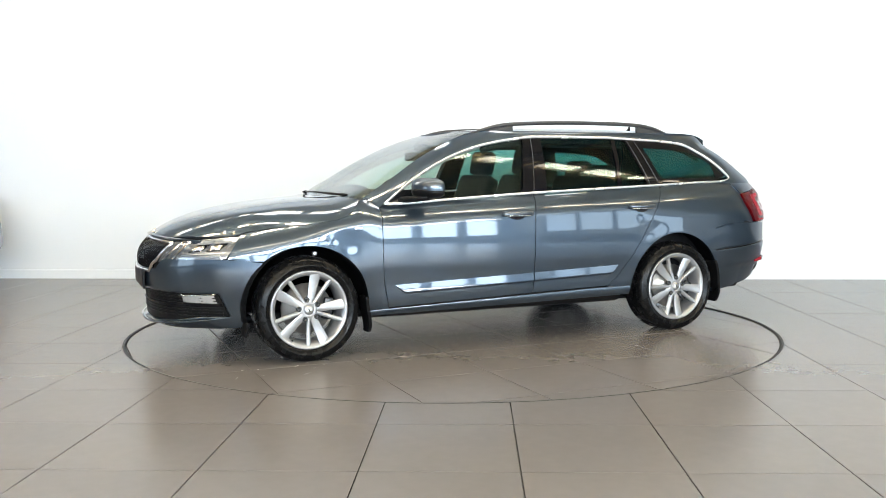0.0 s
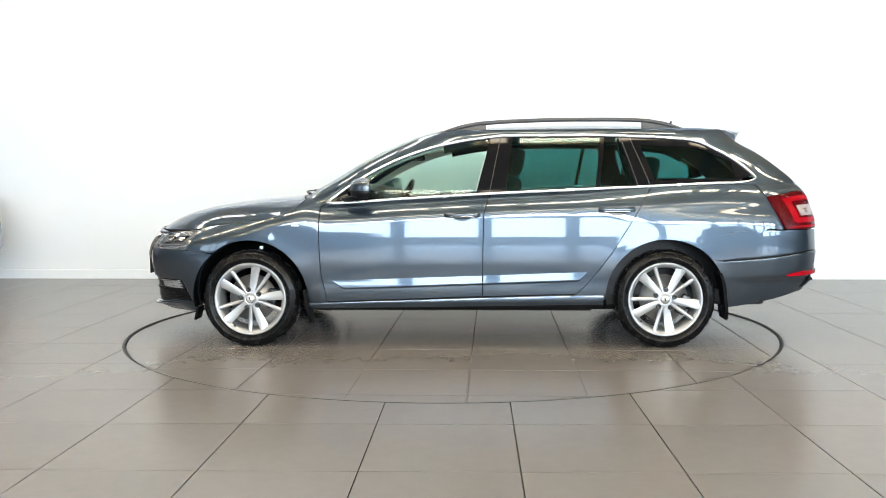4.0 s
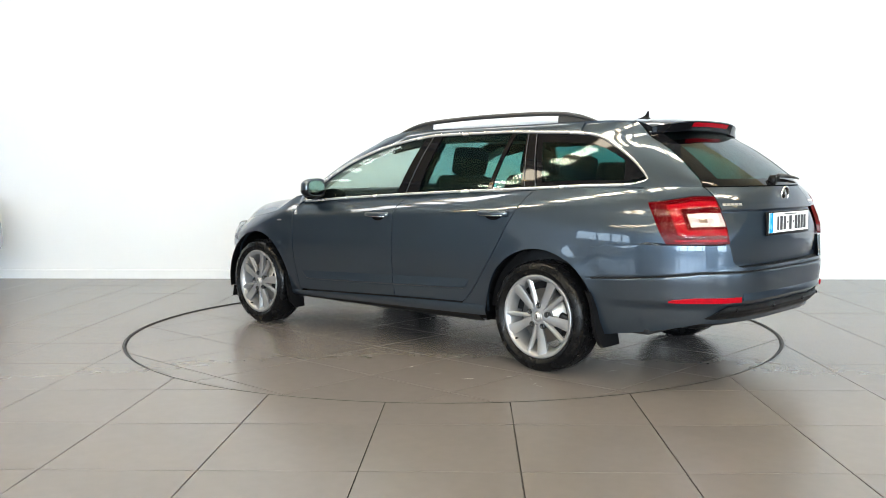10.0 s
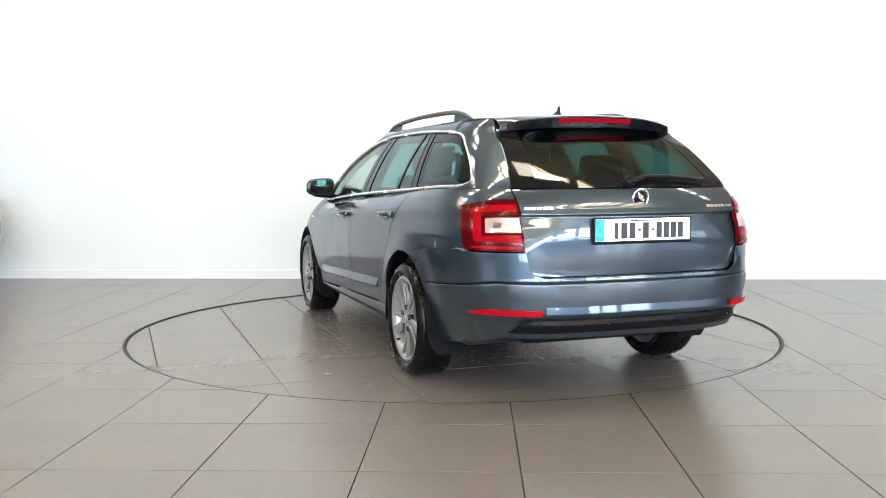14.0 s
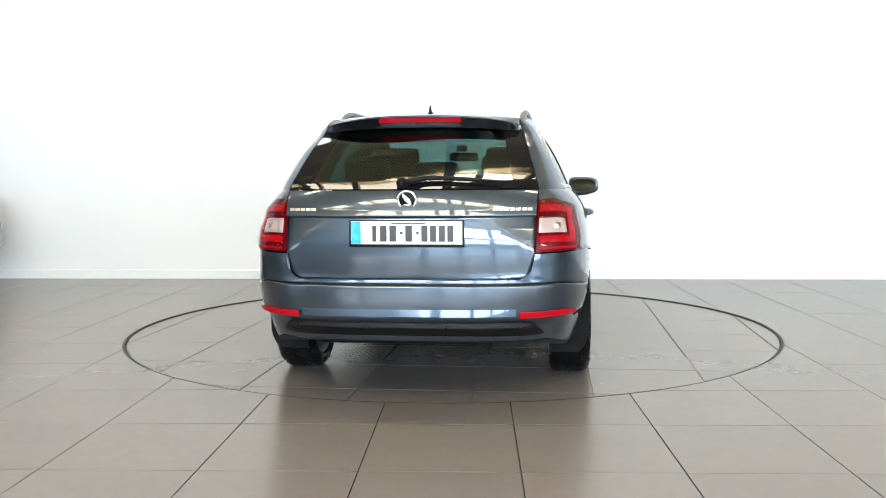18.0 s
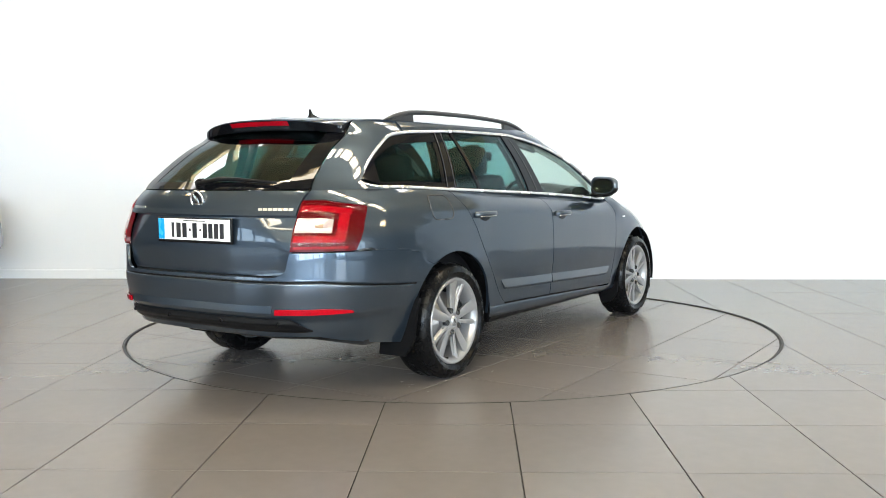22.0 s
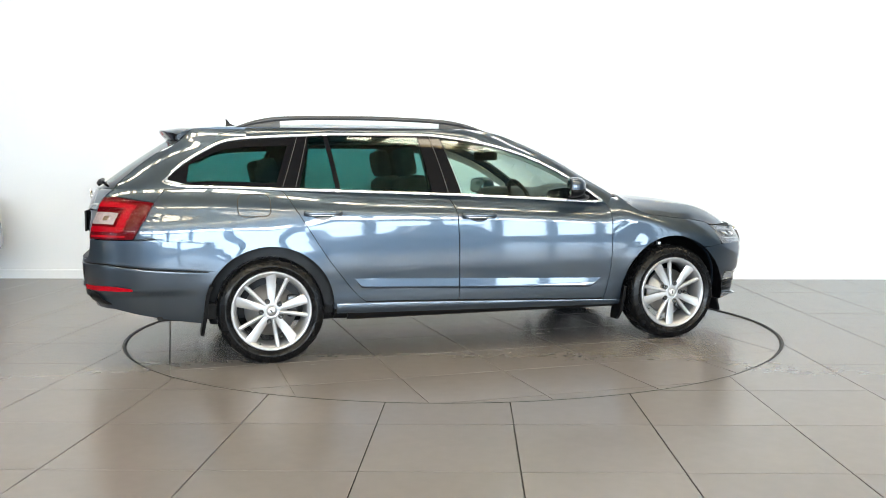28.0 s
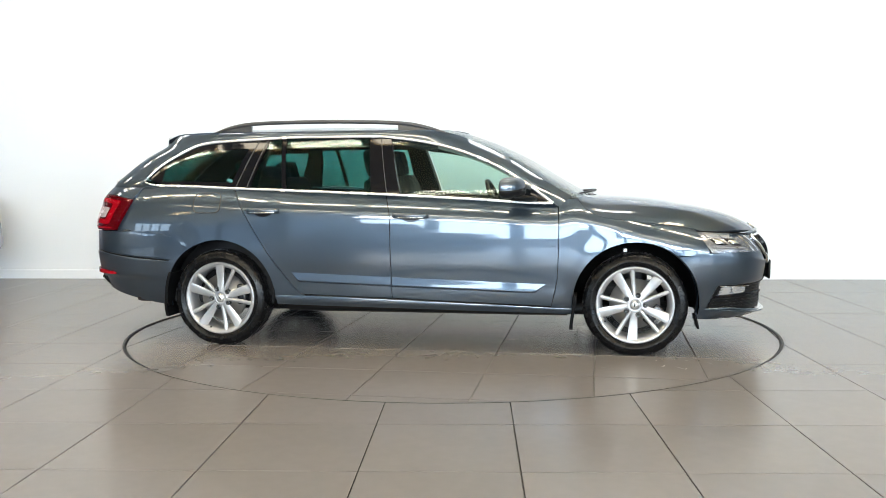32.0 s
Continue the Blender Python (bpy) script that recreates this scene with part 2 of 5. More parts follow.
# ---- the hall ----
def build_hall():
    # the far wall runs a little askew to the tile rows
    askew = pose(0, 3.06, 0, 0, 0, -1.69)
    floor = tagged(part("floor", boxed((2.5, -5.2, -0.086), (31, 18.6, 0.13)), M_GROUT, None, smooth=False), "bed of dark grout under large porcelain floor tiles", "floor", kind="structure")
    wall = part("wall_north", boxed((2.5, 0.15, CEIL / 2), (31, 0.3, CEIL)), M_WALL, None, smooth=False)
    wall.matrix_world = askew
    tagged(wall, "plain white painted showroom wall", "wall", kind="structure")
    bm = bmesh.new()
    prof = [(0.0, 0.0), (-0.012, 0.0), (-0.012, 0.088), (-0.008, 0.097), (0.0, 0.10)]
    ends = [[bm.verts.new((x, y, z)) for y, z in prof] for x in (-13, 18)]
    for k in range(len(prof)):
        j = (k + 1) % len(prof)
        bm.faces.new((ends[0][k], ends[0][j], ends[1][j], ends[1][k]))
    for e in ends:
        bm.faces.new(e)
    bmesh.ops.recalc_face_normals(bm, faces=bm.faces[:])
    base = part("baseboard", bm, M_TRIMWHITE, None, smooth=False)
    base.matrix_world = askew
    tagged(base, "low white skirting board along the wall", "skirting", kind="structure")
    # unseen side walls: far ends dark to dim reflections, white towards the shop front
    for name, x in (("wall_west", -12.0), ("wall_east", 17.0)):
        tagged(part(name, boxed((x, -0.15, CEIL / 2), (0.3, 7.5, CEIL)), M_DARKWALL, None, smooth=False), "unseen side wall, added dark to dim what the car's flanks mirror", "wall", kind="structure")
        bm = bmesh.new()
        for cy, cz, sy, sz in ((-8.65, 0.39, 9.498, 0.78), (-8.65, 3.51, 9.498, 1.58), (-5.05, 1.75, 2.296, 1.936), (-12.6, 1.75, 1.594, 1.936)):
            box(bm, (x, cy, cz), (0.3, sy, sz))
        tagged(part(name + "_front", bm, M_WALL, None, smooth=False), "white painted side wall with a long window", "wall", kind="structure")
        side = tagged(new("window_2" if x < 0 else "window_3"), "long side window with dark aluminium mullions", "window", kind="structure")
        for k in range(5):
            part("mullion", boxed((x, -6.25 - 1.385 * k, 1.75), (0.16, 0.10, 1.93), 0.01), M_FRAME, side)
    # ceiling with four long rooflight openings, the one by the far wall added
    bm = bmesh.new()
    ys = [3.6]
    for ry, width, _, _ in ROOFLIGHTS:
        ys += [ry + width / 2, ry - width / 2]
    ys.append(-13.4)
    for a, b in zip(ys[::2], ys[1::2]):
        box(bm, (2.5, (a + b) / 2, CEIL + 0.1), (29, a - b, 0.2))
    for ry, width, _, xe in ROOFLIGHTS:
        for xa, xb in ((-12.0, -7.8), (xe, 17.0)):
            box(bm, ((xa + xb) / 2, ry, CEIL + 0.1), (xb - xa, width - 0.002, 0.2))
        for k in range(-8, 8):
            if k + 0.6 > xe:
                break
            box(bm, (k * 1.0 + 0.5, ry, CEIL + 0.08), (0.13, width - 0.002, 0.14))
    k = 0
    y = 3.2
    while y > -13:
        if all(abs(y - ry) > width / 2 + 0.04 for ry, width, _, _ in ROOFLIGHTS):
            box(bm, (2.5, y, CEIL - 0.012), (28.6, 0.05, 0.03))
        y -= 0.3
    tagged(part("ceiling", bm, M_CEIL, None, smooth=False), "warm grey ribbed roof sheet with long rooflights", "ceiling", kind="structure")
    for x in (-9, -6, -3, 0, 3, 6, 9, 12, 15):
        bm = bmesh.new()
        for z, h, w in ((CEIL - 0.05, 0.03, 0.16), (CEIL - 0.18, 0.24, 0.03), (CEIL - 0.31, 0.03, 0.16)):
            box(bm, (x, -4.9, z), (w, 16.6, h))
        tagged(part("roof_beam", bm, M_BEAM, None, smooth=False), "grey painted steel roof beam under the ceiling", "beam", "roof beams")
    # glazed shop front behind the camera
    bm = bmesh.new()
    box(bm, (2.5, -12.9, 0.15), (29, 0.3, 0.3))
    box(bm, (2.5, -12.9, 3.9), (29, 0.3, 0.8))
    tagged(part("wall_south", bm, M_WALL, None, smooth=False), "white wall above and below the glazed shop front", "wall", kind="structure")
    win = tagged(new("window_1"), "tall glazed shop front with dark aluminium frames", "window", kind="structure")
    for k in range(15):
        part("mullion", boxed((-12 + 2 * k, -12.9, 1.9), (0.32, 0.16, 3.2), 0.01), M_FRAME, win)
    for z in (0.34, 2.05, 3.46):
        part("transom", boxed((2.5, -12.9, z), (29, 0.14, 0.08), 0.01), M_FRAME, win)
    tagged(part("backdrop", boxed((3, -19, 1.2), (54, 0.1, 2.8)), M_YARD, None, smooth=False), "plain bluish daylight distance outside the shop front", "backdrop", kind="structure")
    return floor


def clip_to_disc(poly, radius, seg=160):
    """A convex polygon cut to a disc round the origin."""
    for k in range(seg):
        a0, a1 = 2 * math.pi * k / seg, 2 * math.pi * (k + 1) / seg
        p, q = Vector((radius * math.cos(a0), radius * math.sin(a0))), Vector((radius * math.cos(a1), radius * math.sin(a1)))
        e = q - p
        res = []
        for i in range(len(poly)):
            a, b = Vector(poly[i]), Vector(poly[(i + 1) % len(poly)])
            sa, sb = e.cross(a - p), e.cross(b - p)
            if sa >= 0:
                res.append(tuple(a))
            if (sa >= 0) != (sb >= 0):
                res.append(tuple(a.lerp(b, sa / (sa - sb))))
        poly = res
        if len(poly) < 3:
            return []
    return poly


def outside_disc(x, y, a, b, radius):
    """The outline of a tile, cut back to the round pit; None where nothing is left, the plain rectangle where it is whole."""
    corners = [(x - a, y - b), (x + a, y - b), (x + a, y + b), (x - a, y + b)]
    pts = []
    for p, q in zip(corners, corners[1:] + corners[:1]):
        pts += [(lerp(p[0], q[0], k / 60), lerp(p[1], q[1], k / 60)) for k in range(60)]
    out = [math.hypot(*p) > radius for p in pts]
    if all(out):
        return corners
    if not any(out):
        return None
    first = next(k for k in range(len(pts)) if out[k] and not out[k - 1])
    run = []
    for k in range(len(pts)):
        i = (first + k) % len(pts)
        if not out[i]:
            break
        run.append(pts[i])
    keep = [run[0]] + [p for p in run[1:-1] if p in corners] + [run[-1]]
    a0, a1 = math.atan2(keep[-1][1], keep[-1][0]), math.atan2(keep[0][1], keep[0][0])
    turn = (a1 - a0 + math.pi) % (2 * math.pi) - math.pi
    arc = [(radius * math.cos(a0 + turn * k / 12), radius * math.sin(a0 + turn * k / 12)) for k in range(13)]
    return keep + arc


def build_tiles(floor):
    w, h, gap = 0.609, 0.648, 0.0048
    a, b = (w - gap) / 2, (h - gap) / 2
    me = None
    # steel edging round the pit
    part("steel_edging", lathe([(DISC_R - 0.004, -0.020), (DISC_R + 0.0085, -0.020), (DISC_R + 0.0085, 0.0006), (DISC_R + 0.003, 0.0014), (DISC_R - 0.004, -0.0005)], 160, "Z", closed=True), M_RING, floor, "thin steel edging round the turntable pit", smooth=False)
    for i in range(-15, 14):
        for j in range(-1, 11):
            x, y = 0.34 + (i + 0.5) * w, -3.31 + (j + 0.5) * h
            poly = outside_disc(x, y, a, b, DISC_R + 0.0125)
            if poly is None:
                continue
            if len(poly) == 4:
                if me is None:
                    bm = prism([(-a, -b), (a, -b), (a, b), (-a, b)], -0.020, 0.0, 0.0012)
                    me = bpy.data.meshes.new("tile")
                    bm.to_mesh(me)
                    bm.free()
                    me.materials.append(M_TILE)
                ob = new("tile", me)
                ob.parent = floor
                ob.location = (x, y, 0)
            else:
                ob = part("tile", prism([(px - x, py - y) for px, py in poly], -0.020, 0.0), M_TILE, floor, smooth=False)
                ob.location = (x, y, 0)
    bm = bmesh.new()
    for i in range(-15, 14):
        for j in range(-15, -1):
            x, y = 0.34 + (i + 0.5) * w, -3.31 + (j + 0.5) * h
            bm.faces.new([bm.verts.new((x + sx * a, y + sy * b, 0)) for sx, sy in ((-1, -1), (1, -1), (1, 1), (-1, 1))])
    tagged(part("tile_field", bm, M_TILE, floor, smooth=False), kind="stuff")


def build_turntable():
    disc = thing("turntable", "round vehicle turntable tiled like the floor, thin steel rim", "turntable")
    part("plate", lathe([(0, DISC_TOP - 0.008), (DISC_R - 0.008, DISC_TOP - 0.008), (DISC_R - 0.008, DISC_TOP - 0.0036), (0, DISC_TOP - 0.0036)], 160, "Z"), M_GROUT, disc, smooth=False)
    s, gap = 0.607, 0.007
    # the tile grid is laid in line with the vehicle that stands on it
    for i in range(-5, 6):
        for j in range(-4, 7):
            x0, y0 = -0.17 + i * s, -1.54 + j * s
            a = gap / 2
            poly = clip_to_disc([(x0 + a, y0 + a), (x0 + s - a, y0 + a), (x0 + s - a, y0 + s - a), (x0 + a, y0 + s - a)], DISC_R - 0.012)
            if len(poly) >= 3:
                part("tile", prism(poly, DISC_TOP - 0.0036, DISC_TOP, 0.0008), M_TILE, disc, smooth=False)
    # tyre scuffs and dried splashes
    rnd = random.Random(7)
    for material, count, name in ((M_SCUFF, 20, "pale_scuffs"), (M_INK, 40, "dark_splashes")):
        bm = bmesh.new()
        for _ in range(count):
            cx, cy = rnd.choice(((1.3, 0.95), (1.3, -0.95), (-1.4, 0.95), (-1.4, -0.95), (0.2, 0.0)))
            x, y, a = cx + rnd.gauss(0, 0.30), cy + rnd.gauss(0, 0.18), rnd.uniform(0, math.pi)
            if math.hypot(x, y) > DISC_R - 0.2:
                continue
            ln, wd, bend = rnd.uniform(0.01, 0.075), rnd.uniform(0.0015, 0.004), rnd.uniform(-0.6, 0.6)
            lo, hi = [], []
            for k in range(6):
                t = k / 5
                px, py = x + ln * t * math.cos(a + bend * t), y + ln * t * math.sin(a + bend * t)
                w = wd * math.sin(math.pi * (0.1 + 0.8 * t)) * rnd.uniform(0.6, 1.4)
                lo.append(bm.verts.new((px + w * math.sin(a), py - w * math.cos(a), DISC_TOP + 0.0006)))
                hi.append(bm.verts.new((px - w * math.sin(a), py + w * math.cos(a), DISC_TOP + 0.0006)))
            for k in range(5):
                bm.faces.new((lo[k], lo[k + 1], hi[k + 1], hi[k]))
        bmesh.ops.recalc_face_normals(bm, faces=bm.faces[:])
        tagged(part(name, bm, material, disc, smooth=False), kind="stuff")
    return disc


# ---- the car: x forward, y to its left, z up; origin just above the ground, midway between the axles ----
AXLE = 1.343
HUB_Z = 0.300
front_x = pchip([(0.12, 2.10), (0.17, 2.165), (0.21, 2.20), (0.26, 2.20), (0.34, 2.20), (0.45, 2.225), (0.55, 2.235), (0.62, 2.222), (0.68, 2.19), (0.74, 2.13), (0.80, 2.05), (0.95, 1.80)])
rear_x = pchip([(0.2, -2.28), (0.28, -2.352), (0.36, -2.397), (0.45, -2.424), (0.58, -2.431), (0.63, -2.428), (0.70, -2.426), (0.78, -2.421), (0.84, -2.411), (0.90, -2.399), (0.96, -2.385), (1.03, -2.355), (1.133, -2.225), (1.237, -2.07), (1.331, -1.915), (1.37, -1.90), (1.42, -1.895)])
side_w = pchip([(0.14, 0.74), (0.2, 0.80), (0.25, 0.822), (0.3, 0.838), (0.36, 0.854), (0.43, 0.869), (0.50, 0.880), (0.56, 0.8865), (0.63, 0.889), (0.70, 0.8885), (0.78, 0.8845), (0.84, 0.872), (0.87, 0.862), (0.95, 0.850), (1.05, 0.84)])
door_w = pchip([(0.14, 0.74), (0.2, 0.82), (0.25, 0.838), (0.285, 0.853), (0.335, 0.862), (0.36, 0.865), (0.40, 0.868), (0.43, 0.8715), (0.475, 0.877), (0.56, 0.8865), (0.63, 0.889), (0.70, 0.888), (0.78, 0.8805), (0.84, 0.869), (0.87, 0.860), (0.95, 0.850), (1.05, 0.84)])
belt_z = pchip([(-2.4, 1.032), (-1.79, 1.036), (-1.23, 1.016), (-0.7, 0.995), (-0.175, 0.973), (0.363, 0.944), (0.816, 0.919), (0.99, 0.962), (1.1, 0.95), (1.4, 0.90), (1.7, 0.835), (1.95, 0.775), (2.3, 0.70)])
seam_z = pchip([(0.985, 0.957), (1.05, 0.885), (1.13, 0.843), (1.335, 0.811), (1.677, 0.767), (1.75, 0.745), (2.0, 0.72)])
upright = pchip([(0.6, 0.0), (0.70, 0.0006), (0.78, 0.0048), (0.84, 0.0125), (0.872, 0.0185), (0.889, 0.0185), (0.95, 0.013), (1.05, 0.010)])
green_w = pchip([(0.88, 0.812), (0.95, 0.797), (1.03, 0.775), (1.1, 0.746), (1.2, 0.697), (1.3, 0.636), (1.36, 0.592), (1.40, 0.545), (1.44, 0.46)])
screen_x = pchip([(0.9, 1.120), (0.97, 1.030), (1.07, 0.860), (1.2, 0.650), (1.3, 0.450), (1.363, 0.290), (1.40, 0.160), (1.43, -0.040)])
roof_z = pchip([(-2.1, 1.375), (-1.94, 1.397), (-1.6, 1.42), (-1.2, 1.436), (-0.8, 1.443), (-0.4, 1.438), (-0.1, 1.424), (0.2, 1.398), (0.35, 1.36)])
bonnet_z = pchip([(0.95, 0.985), (1.09, 0.968), (1.3, 0.953), (1.5, 0.931), (1.72, 0.895), (1.94, 0.841), (2.08, 0.782), (2.17, 0.718), (2.23, 0.66)])
win_top = pchip([(-1.93, 1.09), (-1.852, 1.161), (-1.708, 1.253), (-1.565, 1.318), (-1.40, 1.337), (-1.2, 1.347), (-0.853, 1.36), (-0.348, 1.359), (-0.131, 1.338), (0.088, 1.299), (0.308, 1.233), (0.492, 1.152), (0.678, 1.041), (0.84, 0.925)])
XF, NF, XR, NR = 1.0, 2.6, -1.3, 3.0
SCREEN_BOW = 0.38


def taper(x):
    return 1 - 0.012 * x * x if x < 0 else 1 - 0.010 * x * x


def nr(z):
    """How square the tail's corners are in plan at a height."""
    if z < 0.9:
        return lerp(3.8, 4.0, min(1.0, max(0.0, (z - 0.5) / 0.25)))
    return lerp(4.0, 4.3, (z - 0.9) / 0.13) if z < 1.03 else lerp(4.3, 5.5, min(1.0, (z - 1.03) / 0.30))


def tail_x0(z):
    """Where the flank begins to curve in towards the tail."""
    return lerp(XR, -1.0, min(1.0, max(0.0, (z - 0.85) / 0.18)))


def tail_w(z):
    if z >= 1.03:
        return green_w(z) * 0.976
    d = 1.033 - z
    return side_w(z) * 0.969 - (0.065 * (1 - d / 0.13) ** 2 if d < 0.13 else 0.0)


def sup(r, n):
    return max(0.0, 1 - min(1.0, max(0.0, r)) ** n) ** (1 / n)


def flare(x, z):
    b = 0.0
    for cx in (-AXLE, AXLE):
        r = math.hypot(x - cx, z - 0.32)
        b += 0.006 * math.exp(-((r - 0.355) / 0.075) ** 2)
    return b * min(1.0, max(0.0, (z - 0.27) / 0.22))


def side_y(x, z):
    """Half width of the lower body at a place along it."""
    # the sill roll and the rubbing crease run between the wheels only
    mid = min(1.0, max(0.0, (1.02 - x) / 0.14)) * min(1.0, max(0.0, (x + 1.12) / 0.14))
    w = lerp(side_w(z), door_w(z), mid) * taper(x)
    # below the shoulder crease the doors stand nearly upright
    w += upright(z) * min(1.0, max(0.0, (1.7 - x) / 0.8)) * min(1.0, max(0.0, (x + 1.95) / 0.9))
    d = belt_z(x) - z
    roll = lerp(0.095, 0.065, min(1.0, max(0.0, (-0.8 - x) / 0.6))) if x < 0.8 else lerp(0.095, 0.17, min(1.0, (x - 0.8) / 0.6))
    reach = 0.13 if x < 0.8 else lerp(0.13, 0.20, min(1.0, (x - 0.8) / 0.6))
    if d < reach:
        w -= roll * (1 - max(0.0, d) / reach) ** 2
    if x > XF:
        w *= sup((x - XF) / (front_x(z) - XF), NF)
    x0 = tail_x0(z)
    if x < x0:
        w *= sup((x0 - x) / (x0 - rear_x(z)), nr(z))
    return w + flare(x, z)


def green_y(x, z):
    """Half width of the glasshouse."""
    w = green_w(z) * taper(x)
    xs = screen_x(z) - SCREEN_BOW
    if x > xs:
        w *= sup((x - xs) / SCREEN_BOW, 4.0)
    if x < -1.0:
        w *= sup((-1.0 - x) / (-1.0 - rear_x(z)), nr(z))
    return w


def body_pt(x, z, s, off=0.0):
    return Vector((x, s * (side_y(x, z) + off), z))


def green_pt(x, z, s, off=0.0):
    return Vector((x, s * (green_y(x, z) + off), z))


def nose_x(y, z):
    """How far forward the nose reaches at a distance from the middle."""
    w = max(side_w(z) * taper(1.3), abs(y) + 1e-4)
    return XF + (front_x(z) - XF) * sup(abs(y) / w, NF)


def tail_x(y, z):
    w = max(tail_w(z), abs(y) + 1e-4)
    x0 = tail_x0(z)
    return x0 - (x0 - rear_x(z)) * sup(abs(y) / w, nr(z))


def wrap_nose(u, z, s=1, off=0.0):
    """u: 0 on the flank at x 1.0, 1 at the middle of the nose."""
    a = u * math.pi / 2
    w = side_w(z) * taper(1.2)
    p = Vector((XF + (front_x(z) - XF + off) * max(0.0, math.sin(a)) ** (2 / NF), s * (w + off) * max(0.0, math.cos(a)) ** (2 / NF), z))
    p.y += s * flare(p.x, z) * max(0.0, math.cos(a))
    return p


def u_nose(x, z):
    return math.asin(min(1.0, max(0.0, (x - XF) / (front_x(z) - XF)) ** (NF / 2))) * 2 / math.pi


def wrap_tail(u, z, s=1, off=0.0):
    a = u * math.pi / 2
    w, x0 = tail_w(z), tail_x0(z)
    p = Vector((x0 - (x0 - rear_x(z) + off) * max(0.0, math.sin(a)) ** (2 / nr(z)), s * (w + off) * max(0.0, math.cos(a)) ** (2 / nr(z)), z))
    p.y += s * flare(p.x, z) * max(0.0, math.cos(a))
    return p


def u_tail(x, z):
    x0 = tail_x0(z)
    return math.asin(min(1.0, max(0.0, (x0 - x) / (x0 - rear_x(z))) ** (nr(z) / 2))) * 2 / math.pi


def path_at(pts, t):
    """Point at share t of the length of a polyline."""
    ln = [math.dist(a, b) for a, b in zip(pts, pts[1:])]
    d = t * sum(ln)
    for a, b, l in zip(pts, pts[1:], ln):
        if d <= l or b is pts[-1]:
            k = min(1.0, d / l) if l else 0
            return tuple(lerp(u, v, k) for u, v in zip(a, b))
        d -= l
    return pts[-1]


def rounded(pts, r=0.03, seg=4):
    """A polyline with its inner corners rounded."""
    res = [pts[0]]
    for a, b, c in zip(pts, pts[1:], pts[2:]):
        va, vc = Vector(a) - Vector(b), Vector(c) - Vector(b)
        k = min(r, va.length / 2.2, vc.length / 2.2)
        p, q = Vector(b) + va.normalized() * k, Vector(b) + vc.normalized() * k
        for i in range(seg + 1):
            t = i / seg
            res.append(tuple(p * (1 - t) ** 2 + Vector(b) * (2 * t * (1 - t)) + q * t * t))
    res.append(pts[-1])
    return res


ARCH_X, ARCH_Z = 0.376, 0.367


def arch_arc(cx, a0, a1, rx=ARCH_X, rz=ARCH_Z, cz=0.318):
    return [(cx + rx * math.cos(radians(lerp(a0, a1, i / 24))), cz + rz * math.sin(radians(lerp(a0, a1, i / 24)))) for i in range(25)]


G = 0.0028
rear_seam = pchip([(0.3, -0.745), (0.335, -0.775), (0.36, -0.81), (0.42, -0.865), (0.472, -0.905), (0.586, -0.991), (0.8, -1.126), (1.02, -1.26)])
mid_seam = pchip([(0.28, -0.176), (0.84, -0.186), (0.985, -0.232)])
front_seam = pchip([(0.27, 0.832), (0.30, 0.838), (0.49, 0.873), (0.744, 0.880), (0.87, 0.876), (0.93, 0.872)])
sill_top = pchip([(-1.0, 0.335), (-0.75, 0.333), (-0.178, 0.318), (0.835, 0.282), (1.0, 0.275)])


def window_patch(xb0, xb1, xt0, xt1, s, off, pad_b=0.012, pad_t=0.012):
    """Glass between two slanted edges given by their x at the belt and at the top."""
    def fn(u, v):
        xb, xt = lerp(xb0, xb1, u), lerp(xt0, xt1, u)
        z0, z1 = belt_z(xb) + pad_b, win_top(xt) - pad_t
        x, z = lerp(xb, xt, v), lerp(z0, z1, v)
        return green_pt(x, z, s, off)
    return fn


